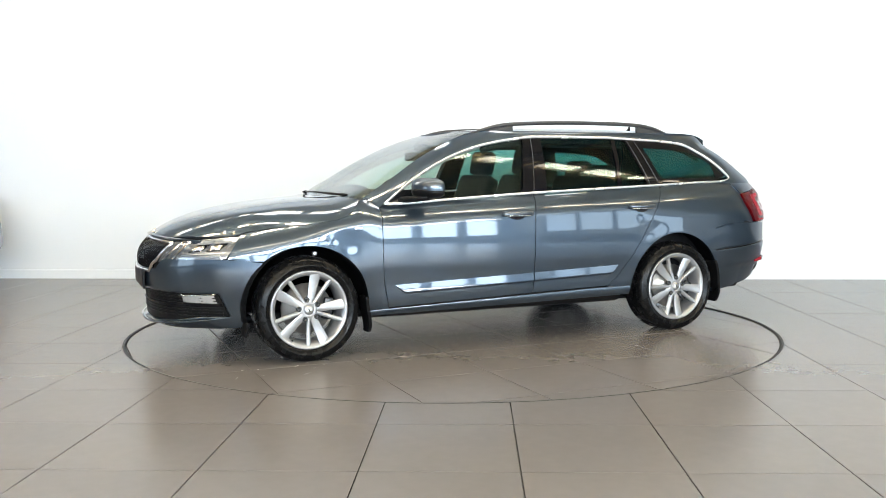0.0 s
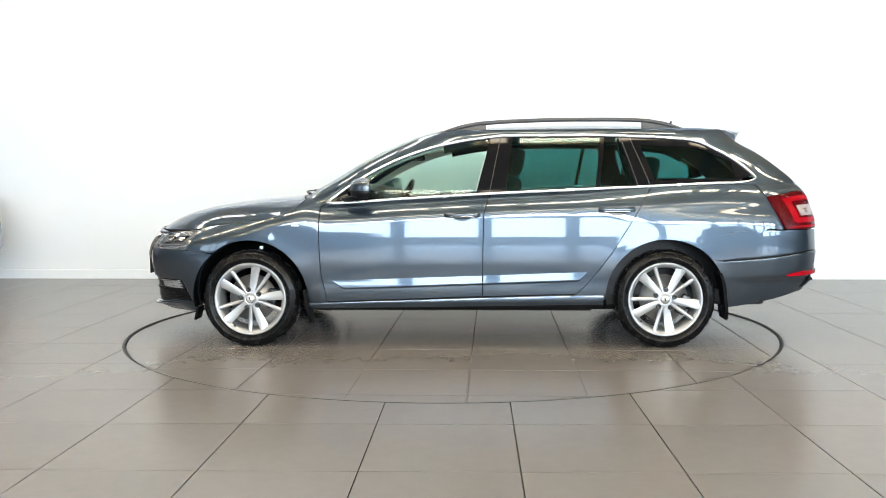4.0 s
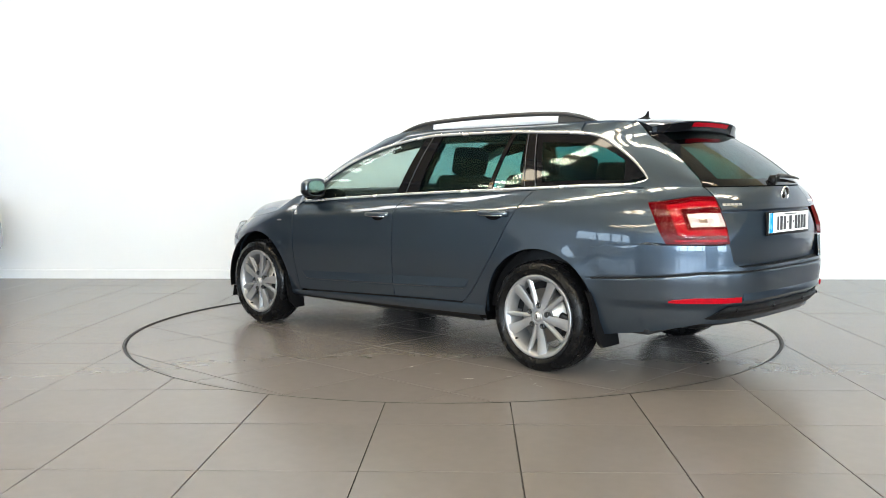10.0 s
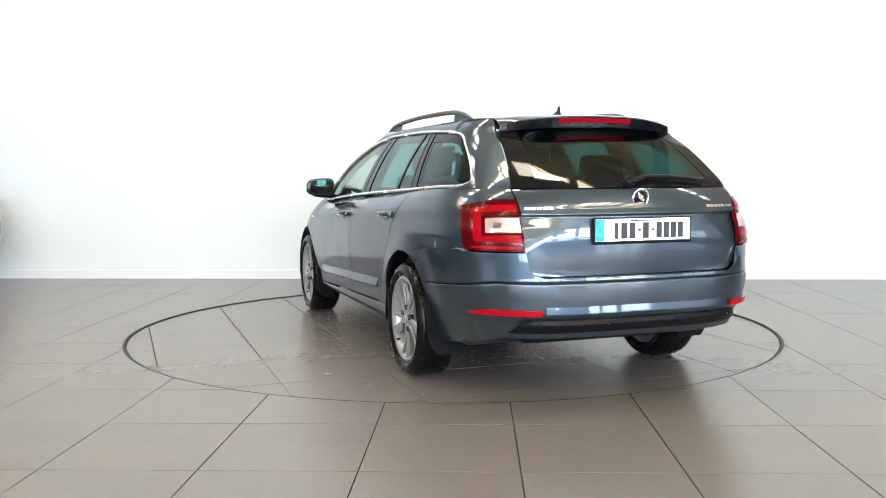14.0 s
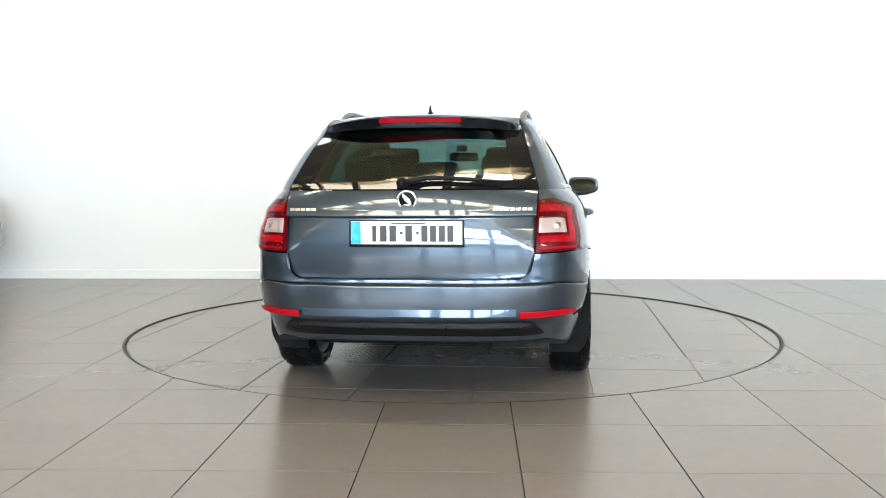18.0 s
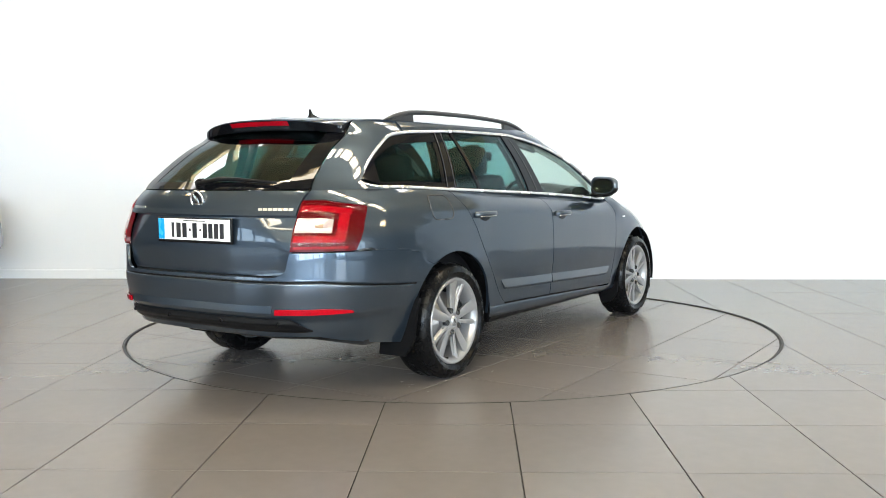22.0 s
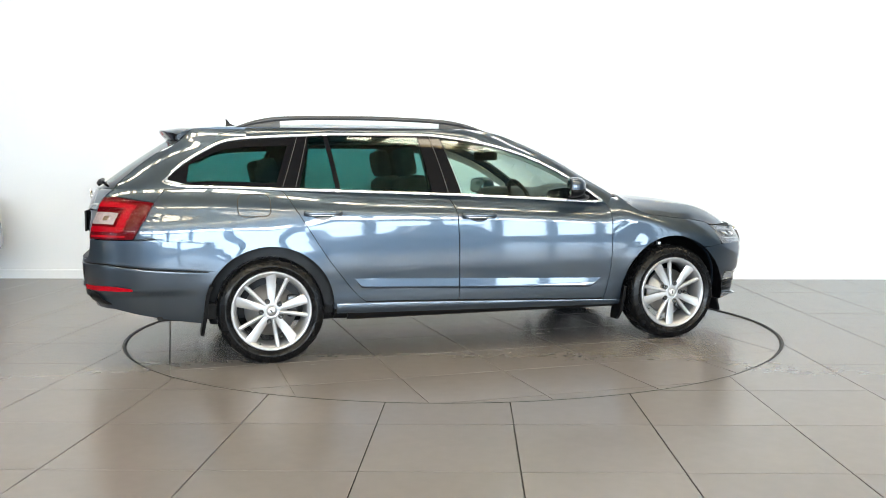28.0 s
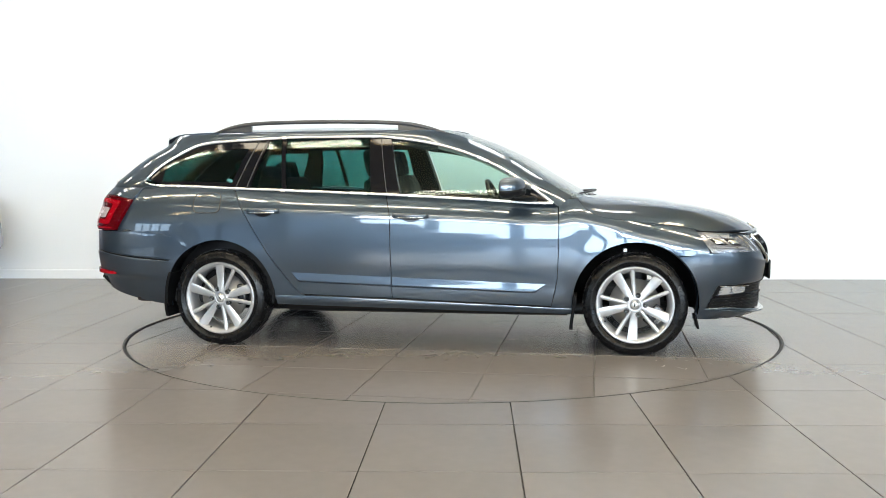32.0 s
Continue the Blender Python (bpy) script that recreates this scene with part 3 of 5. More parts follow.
def door(car, s, front):
    xa, xb = (mid_seam, front_seam) if front else (rear_seam, mid_seam)

    def fn(u, v):
        zl, zr = sill_top(xa(0.3)) + G, sill_top(xb(0.3)) + G
        zt = belt_z(lerp(xa(0.98), xb(0.95), u)) - 0.006
        z = lerp(lerp(zl, zr, u), zt, v)
        x = lerp(xa(z) + G, xb(z) - G, u)
        return body_pt(x, z, s)
    d = part("door", shell(fn, 36, 40, 0.02), M_PAINT, car)
    # handle; a flat black patch paints the shade of its bowl
    x0, x1, z = (-0.155, 0.06, 0.846) if front else (-1.137, -0.921, 0.876)
    n = 13
    path = []
    for i in range(n):
        t = i / (n - 1)
        x = lerp(x0, x1, t)
        path.append(body_pt(x, z, s, 0.006 + 0.03 * math.sin(math.pi * t) ** 0.5))
    part("door_handle", tube(path, 0.013, 0.017, 12), M_PAINT, d, "body-coloured pull handle with chrome strip")
    part("handle_strip", tube([p + Vector((0, s * 0.007, -0.011)) for p in path[1:-1]], 0.004, 0.004, 6), M_CHROME, d, "thin chrome strip")
    part("handle_bowl_shade", shell(lambda u, v: body_pt(lerp(x0 + 0.05, x1 - 0.05, u), z - 0.014 + 0.05 * (v - 0.5) * math.sin(math.pi * min(0.98, max(0.02, u))) ** 0.5, s, 0.0022), 12, 4, 0.002), M_GLOSSBLACK, d)
    # raised rubbing strip crease along the foot of the door
    m0, m1 = (mid_seam(0.45) + 0.004, 0.80) if front else (-0.845, mid_seam(0.45) - 0.004)
    def strip(u, v):
        x = lerp(m0, m1, u)
        zz = 0.455 - 0.034 * x - 0.006
        taper_h = min(1.0, (1 - u) * 14) if front else min(1.0, u * 14)
        prof = 0.013 * (1 - v) if v > 0.12 else 0.01144 * v / 0.12
        return body_pt(x, zz - 0.062 * taper_h * (1 - v) + 0.0, s, 0.001 + prof * taper_h)
    part("rubbing_strip", shell(strip, 30, 8, 0.004), M_PAINT, d)
    # glass
    if front:
        pane = shell(window_patch(-0.125, 0.70, -0.222, 0.565, s, -0.006), 26, 14, 0.004)
        part("window_pane", pane, M_GLASS_F, d, "green tinted side glass")
        part("quarter_cover", shell(lambda u, v: green_pt(lerp(0.70, 0.822, u), lerp(belt_z(lerp(0.70, 0.822, u)) + 0.010, win_top(lerp(0.58, 0.822, u)) - 0.008, v), s, -0.004), 8, 8, 0.004), M_GLOSSBLACK, d)
    else:
        part("window_pane", shell(window_patch(-0.905, -0.33, -0.955, -0.377, s, -0.006), 18, 12, 0.004), M_GLASS_R, d, "dark teal privacy glass")
        part("window_pane", shell(window_patch(-1.155, -0.93, -1.065, -0.98, s, -0.006), 10, 12, 0.004), M_GLASS_R, d, "small fixed privacy glass")
        part("window_bar", shell(window_patch(-0.932, -0.903, -0.982, -0.953, s, 0.0), 3, 12, 0.008), M_GLOSSBLACK, d)
    return d


def bar(car, s, xb0, xb1, xt0, xt1, name="pillar", off=-0.001):
    return part(name, shell(window_patch(xb0, xb1, xt0, xt1, s, off, 0.010, 0.008), 5, 14, 0.02), M_GLOSSBLACK, car, "gloss black window pillar")


def fender(car, s):
    def outer(t):
        pts = [(front_seam(0.26) + G, 0.272)] + [(front_seam(z) + G, z) for z in (0.35, 0.45, 0.6, 0.75, 0.84)]
        pts += [(front_seam(0.90) + G, 0.90), (0.878, 0.928), (0.93, 0.945), (0.983, 0.952)]
        pts += [(x, seam_z(x) - 0.003) for x in (1.02, 1.05, 1.09, 1.13, 1.2, 1.335, 1.5, 1.66, 1.71)]
        pts += [(1.775, 0.66), (1.80, 0.612), (1.72, 0.600)]
        return path_at(pts, t)
    inner = arch_arc(AXLE, 188, 50)
    def fn(u, v):
        a, b = path_at(inner, u), outer(u)
        x, z = lerp(a[0], b[0], v), lerp(a[1], b[1], v)
        return body_pt(x, z, s)
    f = part("front_wing", shell(fn, 70, 22, 0.016), M_PAINT, car)
    return f


def quarter(car, s):
    def outer(t):
        pts = [(rear_seam(z) - G, z) for z in (0.315, 0.335, 0.36, 0.42, 0.472, 0.586, 0.7, 0.8, 0.9, 1.0)]
        pts += [(x, belt_z(x) - 0.006) for x in (-1.27, -1.5, -1.75, -1.93)]
        pts += [(-1.96, 0.99), (-1.988, 0.953), (-2.037, 0.87), (-2.112, 0.742), (-1.86, 0.738), (-1.74, 0.72), (-1.66, 0.68), (-1.61, 0.655)]
        return path_at(pts, t)
    inner = arch_arc(-AXLE, -4, 122)
    def fn(u, v):
        a, b = path_at(inner, u), outer(u)
        x, z = lerp(a[0], b[0], v), lerp(a[1], b[1], v)
        return body_pt(x, z, s)
    q = part("rear_quarter", shell(fn, 110, 24, 0.016), M_PAINT, car)
    if s < 0:
        x0, x1, z0, z1 = -1.525, -1.335, 0.862, 0.992
        loop = rounded([(lerp(x0, x1, .5), z0), (x1, z0), (x1, z1), (x0, z1), (x0, z0), (lerp(x0, x1, .5), z0)], 0.045, 5)
        part("fuel_flap", tube([body_pt(x, z, s, 0.0005) for x, z in loop], 0.0036, 0.0036, 6, Vector((0, 1, 0.3))), M_INK, q, "thin dark seam round the fuel flap")
    return q


def sill(car, s):
    x0, x1 = -AXLE + 0.392, AXLE - 0.382
    def fn(u, v):
        # a rolled upper edge stands proud of the door's foot
        x = lerp(x0, x1, u)
        zt = sill_top(x) - 0.009
        return body_pt(x, lerp(0.264 - 0.030 * u, zt, v), s, 0.003 + 0.006 * math.sin(math.pi * min(1.0, v * 0.9 + 0.1)) ** 0.7)
    part("sill", shell(fn, 40, 12, 0.02), M_PAINT, car)
    def low(u, v):
        x = lerp(x0 + 0.07, x1 - 0.03, u)
        return Vector((x, s * lerp(0.78, side_y(x, 0.258 - 0.026 * u) - 0.004, v ** 0.6), lerp(0.216, 0.266 - 0.030 * u, v)))
    part("sill_cover", shell(low, 30, 5, 0.01), M_BLACK, car, "black plastic sill underside")


def arch_liner(car, s, cx):
    bm = bmesh.new()
    rings = []
    for k in range(25):
        a = radians(lerp(-12, 192, k / 24))
        rings.append([bm.verts.new((cx + r * math.cos(a), s * y, 0.318 + r * 0.975 * math.sin(a))) for r, y in ((0.378, 0.862), (0.388, 0.80), (0.388, 0.50), (0.2, 0.5))])
    for a, b in zip(rings, rings[1:]):
        for k in range(3):
            bm.faces.new((a[k], a[k + 1], b[k + 1], b[k]))
    bmesh.ops.solidify(bm, geom=bm.faces[:], thickness=0.004)
    part("arch_liner", bm, M_BLACK, car, "black plastic wheel arch liner")


def mudflap(car, s, x, front):
    y0, y1 = s * (0.74 if front else 0.66), s * 0.870
    def fn(u, v):
        y = lerp(y0, y1, u)
        z = lerp(0.13 if front else 0.165, 0.47 if not front else 0.36, v)
        out = (ARCH_X - 0.002) * math.sqrt(max(0.0, 1 - ((max(z, 0.318) - 0.318) / ARCH_Z) ** 2)) + 0.16 * max(0.0, 0.318 - z) - 0.2 * max(0.0, 0.16 - z)
        xx = (-AXLE - out - 0.012) if not front else (AXLE - out + 0.0)
        # rounded lower outer corner
        y -= s * 0.05 * max(0.0, (u - 0.6) / 0.4) * max(0.0, 1 - v / 0.35) ** 2
        return Vector((xx, y * (1 - 0.015 * (1 - v)), z))
    part("mudflap", shell(fn, 6, 10, 0.02, (x + 1, 0, 0.3)), M_FLAP, car, "black moulded mudflap")
    if front:
        part("air_deflector", boxed((1.712, s * 0.775, 0.198), (0.016, 0.13, 0.085), 0.006, Matrix.Rotation(radians(-14), 4, "Y")), M_FLAP, car, "short black deflector ahead of the wheel")


def bonnet(car):
    def fn(u, v):
        k = 2 * v - 1
        # rear edge bows under the screen, the front edge follows the nose
        xb = lerp(1.085, 0.99, abs(k) ** 2.2)
        xf = lerp(2.165, 1.757, abs(k) ** 2.3)
        xx = lerp(xb, xf, u)
        xe = lerp(0.99, 1.757, u)
        ye2 = side_y(xe, seam_z(xe)) - 0.003
        y = k * ye2
        zc, zs = bonnet_z(xx), seam_z(xe)
        crease = 0.006 * math.exp(-((abs(k) - 0.74) / 0.07) ** 2) * math.sin(math.pi * min(1, max(0, u))) 
        z = zs + (zc - zs) * (1 - abs(k) ** 3.3) ** 0.85 + crease
        fb = min(1.0, max(0.0, (u - 0.6) / 0.4))
        zf = seam_z(1.757) + (bonnet_z(xf) - seam_z(1.757)) * (1 - abs(k) ** 3.3) ** 0.85
        z += (lerp(0.722, 0.744, abs(k)) - zf) * fb * fb
        return Vector((xx, y, z))
    b = part("bonnet", shell(fn, 40, 48, 0.014, (1.5, 0, 0)), M_PAINT, car)
    # wipers resting at the foot of the screen
    for y0, y1, nm in ((0.52, -0.10, "wiper"), (-0.12, -0.62, "wiper")):
        path = []
        for i in range(11):
            y = lerp(y0, y1, i / 10)
            path.append(Vector((lerp(1.10, 0.90, abs(y) ** 2 / 0.5), y, 0.985 - 0.06 * y * y + 0.008)))
        part(nm, tube(path, 0.012, 0.009, 8, taper=lambda t: 1 - 0.5 * t), M_BLACK, car, "black windscreen wiper arm")
    part("scuttle", shell(lambda u, v: Vector((lerp(0.84, 1.11, v) - 0.16 * abs(2 * u - 1) ** 2.2, (2 * u - 1) * 0.70, 0.945 - 0.045 * (2 * u - 1) ** 2)), 24, 3, 0.02, (1, 0, 0)), M_BLACK, car, "black plastic cowl below the windscreen")
    return b


def windscreen(car):
    def fn(u, v):
        k = 2 * u - 1
        z = lerp(0.955, 1.398, v)
        xs = screen_x(z) - SCREEN_BOW
        w = green_w(z) * taper(0.5)
        y = k * 0.90 * w
        x = xs + SCREEN_BOW * sup(abs(y) / w, 4.0)
        return Vector((x, y, z + 0.0))
    part("windscreen", shell(fn, 36, 22, 0.005), M_GLASS_W, car, "clear raked windscreen")


def pillar_a(car, s):
    """Painted frame over the doors, from the wing up and back to the tailgate."""
    def fn(u, v):
        x = lerp(0.895, -1.45, u)
        zt = win_top(x) + 0.002
        # inner edge: up to the screen and the roof
        a = green_pt(x, zt, s, 0.004)
        if x > 0.0:
            zr = zt + lerp(0.030, 0.072, min(1, max(0, (x) / 0.25)))
            zr = min(zr, 1.405)
            xs = screen_x(zr) - SCREEN_BOW
            w = green_w(zr) * taper(0.5)
            y = 0.905 * w
            b = Vector((xs + SCREEN_BOW * sup(0.905, 4.0), s * y, zr))
            if x < 0.25:
                c = Vector((x, s * green_w(1.385) * 0.985 * taper(x), min(1.400, roof_z(x) - 0.02)))
                b = c.lerp(b, x / 0.25)
        elif x > -1.45:
            b = Vector((x, s * green_w(1.385) * 0.985 * taper(x), min(1.400, roof_z(x) - 0.02)))
        else:
            k = (-1.45 - x) / 0.48
            p0 = Vector((-1.45, s * green_w(1.385) * 0.985 * taper(-1.45), min(1.400, roof_z(-1.45) - 0.02)))
            z = lerp(1.39, 1.06, k ** 1.5)
            yy = lerp(0.505, 0.60, k)
            p1 = Vector((tail_x(yy, z), s * yy, z))
            b = p0.lerp(p1, min(1.0, k * 2.2)) 
        p = a.lerp(b, v)
        bulge = 0.007 * math.sin(math.pi * v)
        p.y += s * bulge
        p.z += bulge * 0.5
        return p
    part("side_frame", shell(fn, 90, 10, 0.018), M_PAINT, car)
    # rear pillar between the quarter glass and the tailgate
    tip = pchip([(1.036, -1.80), (1.045, -1.88), (1.058, -1.93), (1.075, -1.945), (1.09, -1.93), (1.161, -1.852), (1.253, -1.708), (1.318, -1.565), (1.337, -1.45), (1.40, -1.45)])

    def rear(u, v):
        z = lerp(1.030, 1.388, u)
        yg = glass_half(z) + 0.006
        w = tail_w(z)
        ua, ub = u_tail(tip(z) + 0.0, z), math.acos(min(1.0, yg / w) ** (nr(z) / 2)) * 2 / math.pi
        return wrap_tail(lerp(ua, ub, v), z, s, 0.0)
    part("rear_pillar", shell(rear, 40, 22, 0.018), M_PAINT, car)


def lamp_top(u):
    return lerp(0.951, 0.982, min(1.0, u * 1.6))


def shoulder(car, s):
    """Painted skin between the tail lamp and the rear pillar."""
    def fn(u, v):
        z = lerp(lamp_top(u) + 0.003, 1.0295, v)
        ua = u_tail(lerp(-1.99, -1.932, v), z)
        ub = math.acos(min(1.0, 0.604 / tail_w(z)) ** (nr(z) / 2)) * 2 / math.pi
        return wrap_tail(lerp(ua, ub, u), z, s)
    part("rear_shoulder", shell(fn, 24, 8, 0.016), M_PAINT, car)


def glass_half(z):
    return lerp(0.600, 0.505, (z - 1.034) / 0.318)


def chrome_loop(car, s):
    n = 60
    top = [green_pt(lerp(0.84, -1.925, (i / n)), win_top(lerp(0.84, -1.925, i / n)), s, 0.006) for i in range(n + 1)]
    tipz = [(-1.945, 1.072), (-1.93, 1.058), (-1.88, 1.045)]
    back = [green_pt(x, z, s, 0.006) for x, z in tipz]
    bot = [green_pt(lerp(-1.80, 0.80, i / n), belt_z(lerp(-1.80, 0.80, i / n)) + 0.004, s, 0.008) for i in range(n + 1)]
    part("window_trim", tube(top + back + bot + [top[0]], 0.0065, 0.0092, 8, Vector((0, 0.3, 1))), M_TRIM, car, "bright chrome window surround")


def roof(car):
    def fn(u, v):
        x = lerp(0.20, -1.80, u)
        k = 2 * v - 1
        xx = x - (0.16 * k * k * max(0.0, 1 - u * 6) if u < 1 / 6 else 0.0)
        w = green_w(1.385) * 0.985 * taper(xx) if xx > -1.0 else lerp(green_w(1.385) * 0.985 * taper(xx), green_y(xx, 1.388) + 0.004, min(1.0, (-1.0 - xx) / 0.45))
        ze = min(1.400, roof_z(xx) - 0.02)
        return Vector((xx, k * w, ze + (roof_z(xx) - ze) * (1 - abs(k) ** 3.4)))
    part("roof", shell(fn, 44, 30, 0.02, (-0.6, 0, 0)), M_PAINT, car)
    part("headlining", shell(lambda u, v: Vector((lerp(0.12, -1.85, u), (2 * v - 1) * 0.5, lerp(1.345, 1.33, u) + 0.03 * (1 - (2 * v - 1) ** 2))), 12, 10, 0.01, (-0.6, 0, 0)), M_LINING, car)


def roof_rail(car, s):
    pts = [(0.12, 1.385), (0.02, 1.415), (-0.16, 1.450), (-0.4, 1.464), (-0.72, 1.471), (-1.0, 1.470), (-1.24, 1.462), (-1.38, 1.440), (-1.53, 1.396)]
    f = pchip(sorted(pts))
    path = [Vector((x, s * (0.525 - 0.008 * x * x), f(x))) for x in (lerp(0.12, -1.53, i / 50) for i in range(51))]
    part("roof_rail", tube([p - Vector((0, 0, 0.006)) for p in path], 0.015, 0.0135, 12, taper=lambda t: min(1.0, 0.45 + 6 * min(t, 1 - t))), M_RAIL, car, "satin black raised roof rail")
    def foot(x0, x1):
        def fn(u, v):
            x = lerp(x0, x1, u)
            return Vector((x, s * (0.526 - 0.008 * x * x + 0.010 * (1 - v)), lerp(1.372, f(x) - 0.002, v)))
        return fn
    for x0, x1 in ((-1.50, -1.235), (-0.20, 0.10)):
        part("rail_foot", shell(foot(x0, x1), 14, 3, 0.022), M_RAIL, car)


def spoiler(car):
    """Roof spoiler: top skin, undercut rear face, underside down to the glass and closed ends."""
    def tip(k):
        x = -1.962 + 0.115 * abs(k) ** 3
        return Vector((min(x, gate_x(k * 0.5, 1.34) - 0.026), k * 0.500, 1.396 - 0.040 * abs(k) ** 2.6))

    def root(k):
        return Vector((-1.74, k * (green_y(-1.74, 1.388) - 0.006), roof_z(-1.74) + 0.003 - 0.020 * abs(k) ** 2.6))

    def heel(k):
        p = tip(k)
        z = p.z - lerp(0.056, 0.036, abs(k) ** 3)
        return Vector((gate_x(p.y, z) - 0.008, p.y, z))

    def seat_line(k):
        p = heel(k)
        return Vector((gate_x(p.y, p.z + 0.004) + 0.015, p.y, p.z + 0.004))
    sp = part("roof_spoiler", shell(lambda u, v: root(2 * u - 1).lerp(tip(2 * u - 1), v) + Vector((0, 0, 0.006 * math.sin(math.pi * v))), 36, 10, 0.004, (-1.9, 0, 1.0)), M_PAINT, car)
    part("spoiler_face", shell(lambda u, v: heel(2 * u - 1).lerp(tip(2 * u - 1), v), 36, 4, 0.004, (-1.5, 0, 1.40)), M_GLOSSBLACK, sp, "gloss black rear face")
    part("spoiler_underside", shell(lambda u, v: heel(2 * u - 1).lerp(seat_line(2 * u - 1), v), 36, 4, 0.004, (-1.9, 0, 1.8)), M_GLOSSBLACK, sp)
    for k in (-1, 1):
        part("spoiler_end", shell(lambda u, v: root(k).lerp(tip(k), u).lerp((root(k) + Vector((0, 0, -0.025))).lerp(heel(k), u), v), 10, 4, 0.004), M_GLOSSBLACK, sp)
    part("brake_light", shell(lambda u, v: heel((2 * u - 1) * 0.42).lerp(tip((2 * u - 1) * 0.42), lerp(0.46, 0.84, v)) - Vector((0.003, 0, 0)), 20, 2, 0.006, (-1.5, 0, 1.40)), M_REDBRIGHT, sp, "red high-level brake light")
    part("washer_grille", shell(lambda u, v: heel((2 * u - 1) * 0.41).lerp(tip((2 * u - 1) * 0.41), lerp(0.14, 0.40, v)) - Vector((0.002, 0, 0)), 20, 2, 0.005, (-1.5, 0, 1.40)), M_LAMPDARK, sp, "dark slotted strip below the brake light")
    # shark-fin aerial
    bm = bmesh.new()
    prof = [(-1.41, 0.0), (-1.435, 0.012), (-1.48, 0.020), (-1.508, 0.034), (-1.526, 0.060), (-1.534, 0.061), (-1.532, 0.024), (-1.548, 0.0)]
    z0 = roof_z(-1.48) - 0.006
    for s in (-1, 1):
        vs = [bm.verts.new((x, s * (0.022 * max(0.0, 1 - z / 0.030) ** 0.8 + 0.003), z0 + z)) for x, z in prof]
        bm.faces.new(vs)
    L, R = list(bm.faces)
    a, b = list(L.verts), list(R.verts)
    for k in range(len(a)):
        j = (k + 1) % len(a)
        bm.faces.new((a[k], a[j], b[j], b[k]))
    bmesh.ops.recalc_face_normals(bm, faces=bm.faces[:])
    part("aerial", bm, M_BLACK, car, "small black shark-fin roof aerial", smooth=False)


def tail_pt(y, z, off=0.0):
    return Vector((tail_x(y, z) - off, y, z))


def gate_x(y, z):
    """The tailgate and its glass: one gentle bow from edge to edge."""
    if z < 1.03:
        h = gate_half(z)
        return lerp(tail_x(0.0, z), tail_x(h, z), (abs(y) / h) ** 2.3)
    h, t = glass_half(z), (z - 1.034) / 0.318
    mid = lerp(-2.352, -1.893, t) - 0.012 * math.sin(math.pi * min(1.0, max(0.0, t)))
    return lerp(mid, tail_x(h, z), (abs(y) / h) ** 2.3)


def gate_pt(y, z, off=0.0):
    return Vector((gate_x(y, z) - off, y, z))


def plate(parent, where, m):
    """A framed registration plate: blue band and dark bars for the characters. m puts its face (x right, y up) in place."""
    def slab(x0, x1, y0, y1, d0, d1, bev=0.0):
        bm = boxed(((x0 + x1) / 2, (y0 + y1) / 2, (d0 + d1) / 2), (x1 - x0, y1 - y0, d1 - d0), bev)
        bmesh.ops.transform(bm, matrix=m, verts=bm.verts[:])
        return bm
    holder = part("plate_holder", slab(-0.268, 0.268, -0.066, 0.060, -0.012, 0.0, 0.003), M_BLACK, parent, "black plastic plate holder")
    if where == "front":
        # an empty dark holder at the nose
        part("plate_face", slab(-0.258, 0.258, -0.052, 0.054, 0.0, 0.003), M_BLACK, holder, "empty dark plate plinth", smooth=False)
        return
    part("plate_face", slab(-0.258, 0.258, -0.052, 0.054, 0.0, 0.003), M_PLATE, holder, "white registration plate", smooth=False)
    part("plate_band", slab(-0.257, -0.212, -0.051, 0.053, 0.003, 0.0042), M_PLATEBLUE, holder, smooth=False)
    for x0, w in ((-0.158, 0.022), (-0.122, 0.036), (-0.078, 0.036), (-0.030, 0.016), (0.0 - 0.004, 0.036), (0.046, 0.014), (0.070, 0.034), (0.110, 0.034), (0.150, 0.034), (0.190, 0.032)):
        thin = w < 0.02
        part("character_bar", slab(x0, x0 + w * 0.86, -0.006 if thin else -0.040, 0.006 if thin else 0.034, 0.003, 0.0042), M_INK, holder, smooth=False)
    part("text_bar", slab(-0.07, 0.09, 0.042, 0.047, 0.003, 0.0042), M_INK, holder, smooth=False)


def gate_half(z):
    if z >= 0.74:
        return lerp(0.585, 0.598, (z - 0.74) / 0.29)
    return lerp(0.553, 0.585, max(0.0, (z - 0.62) / 0.12) ** 0.8) - 0.035 * max(0.0, (0.657 - z) / 0.035) ** 2.4


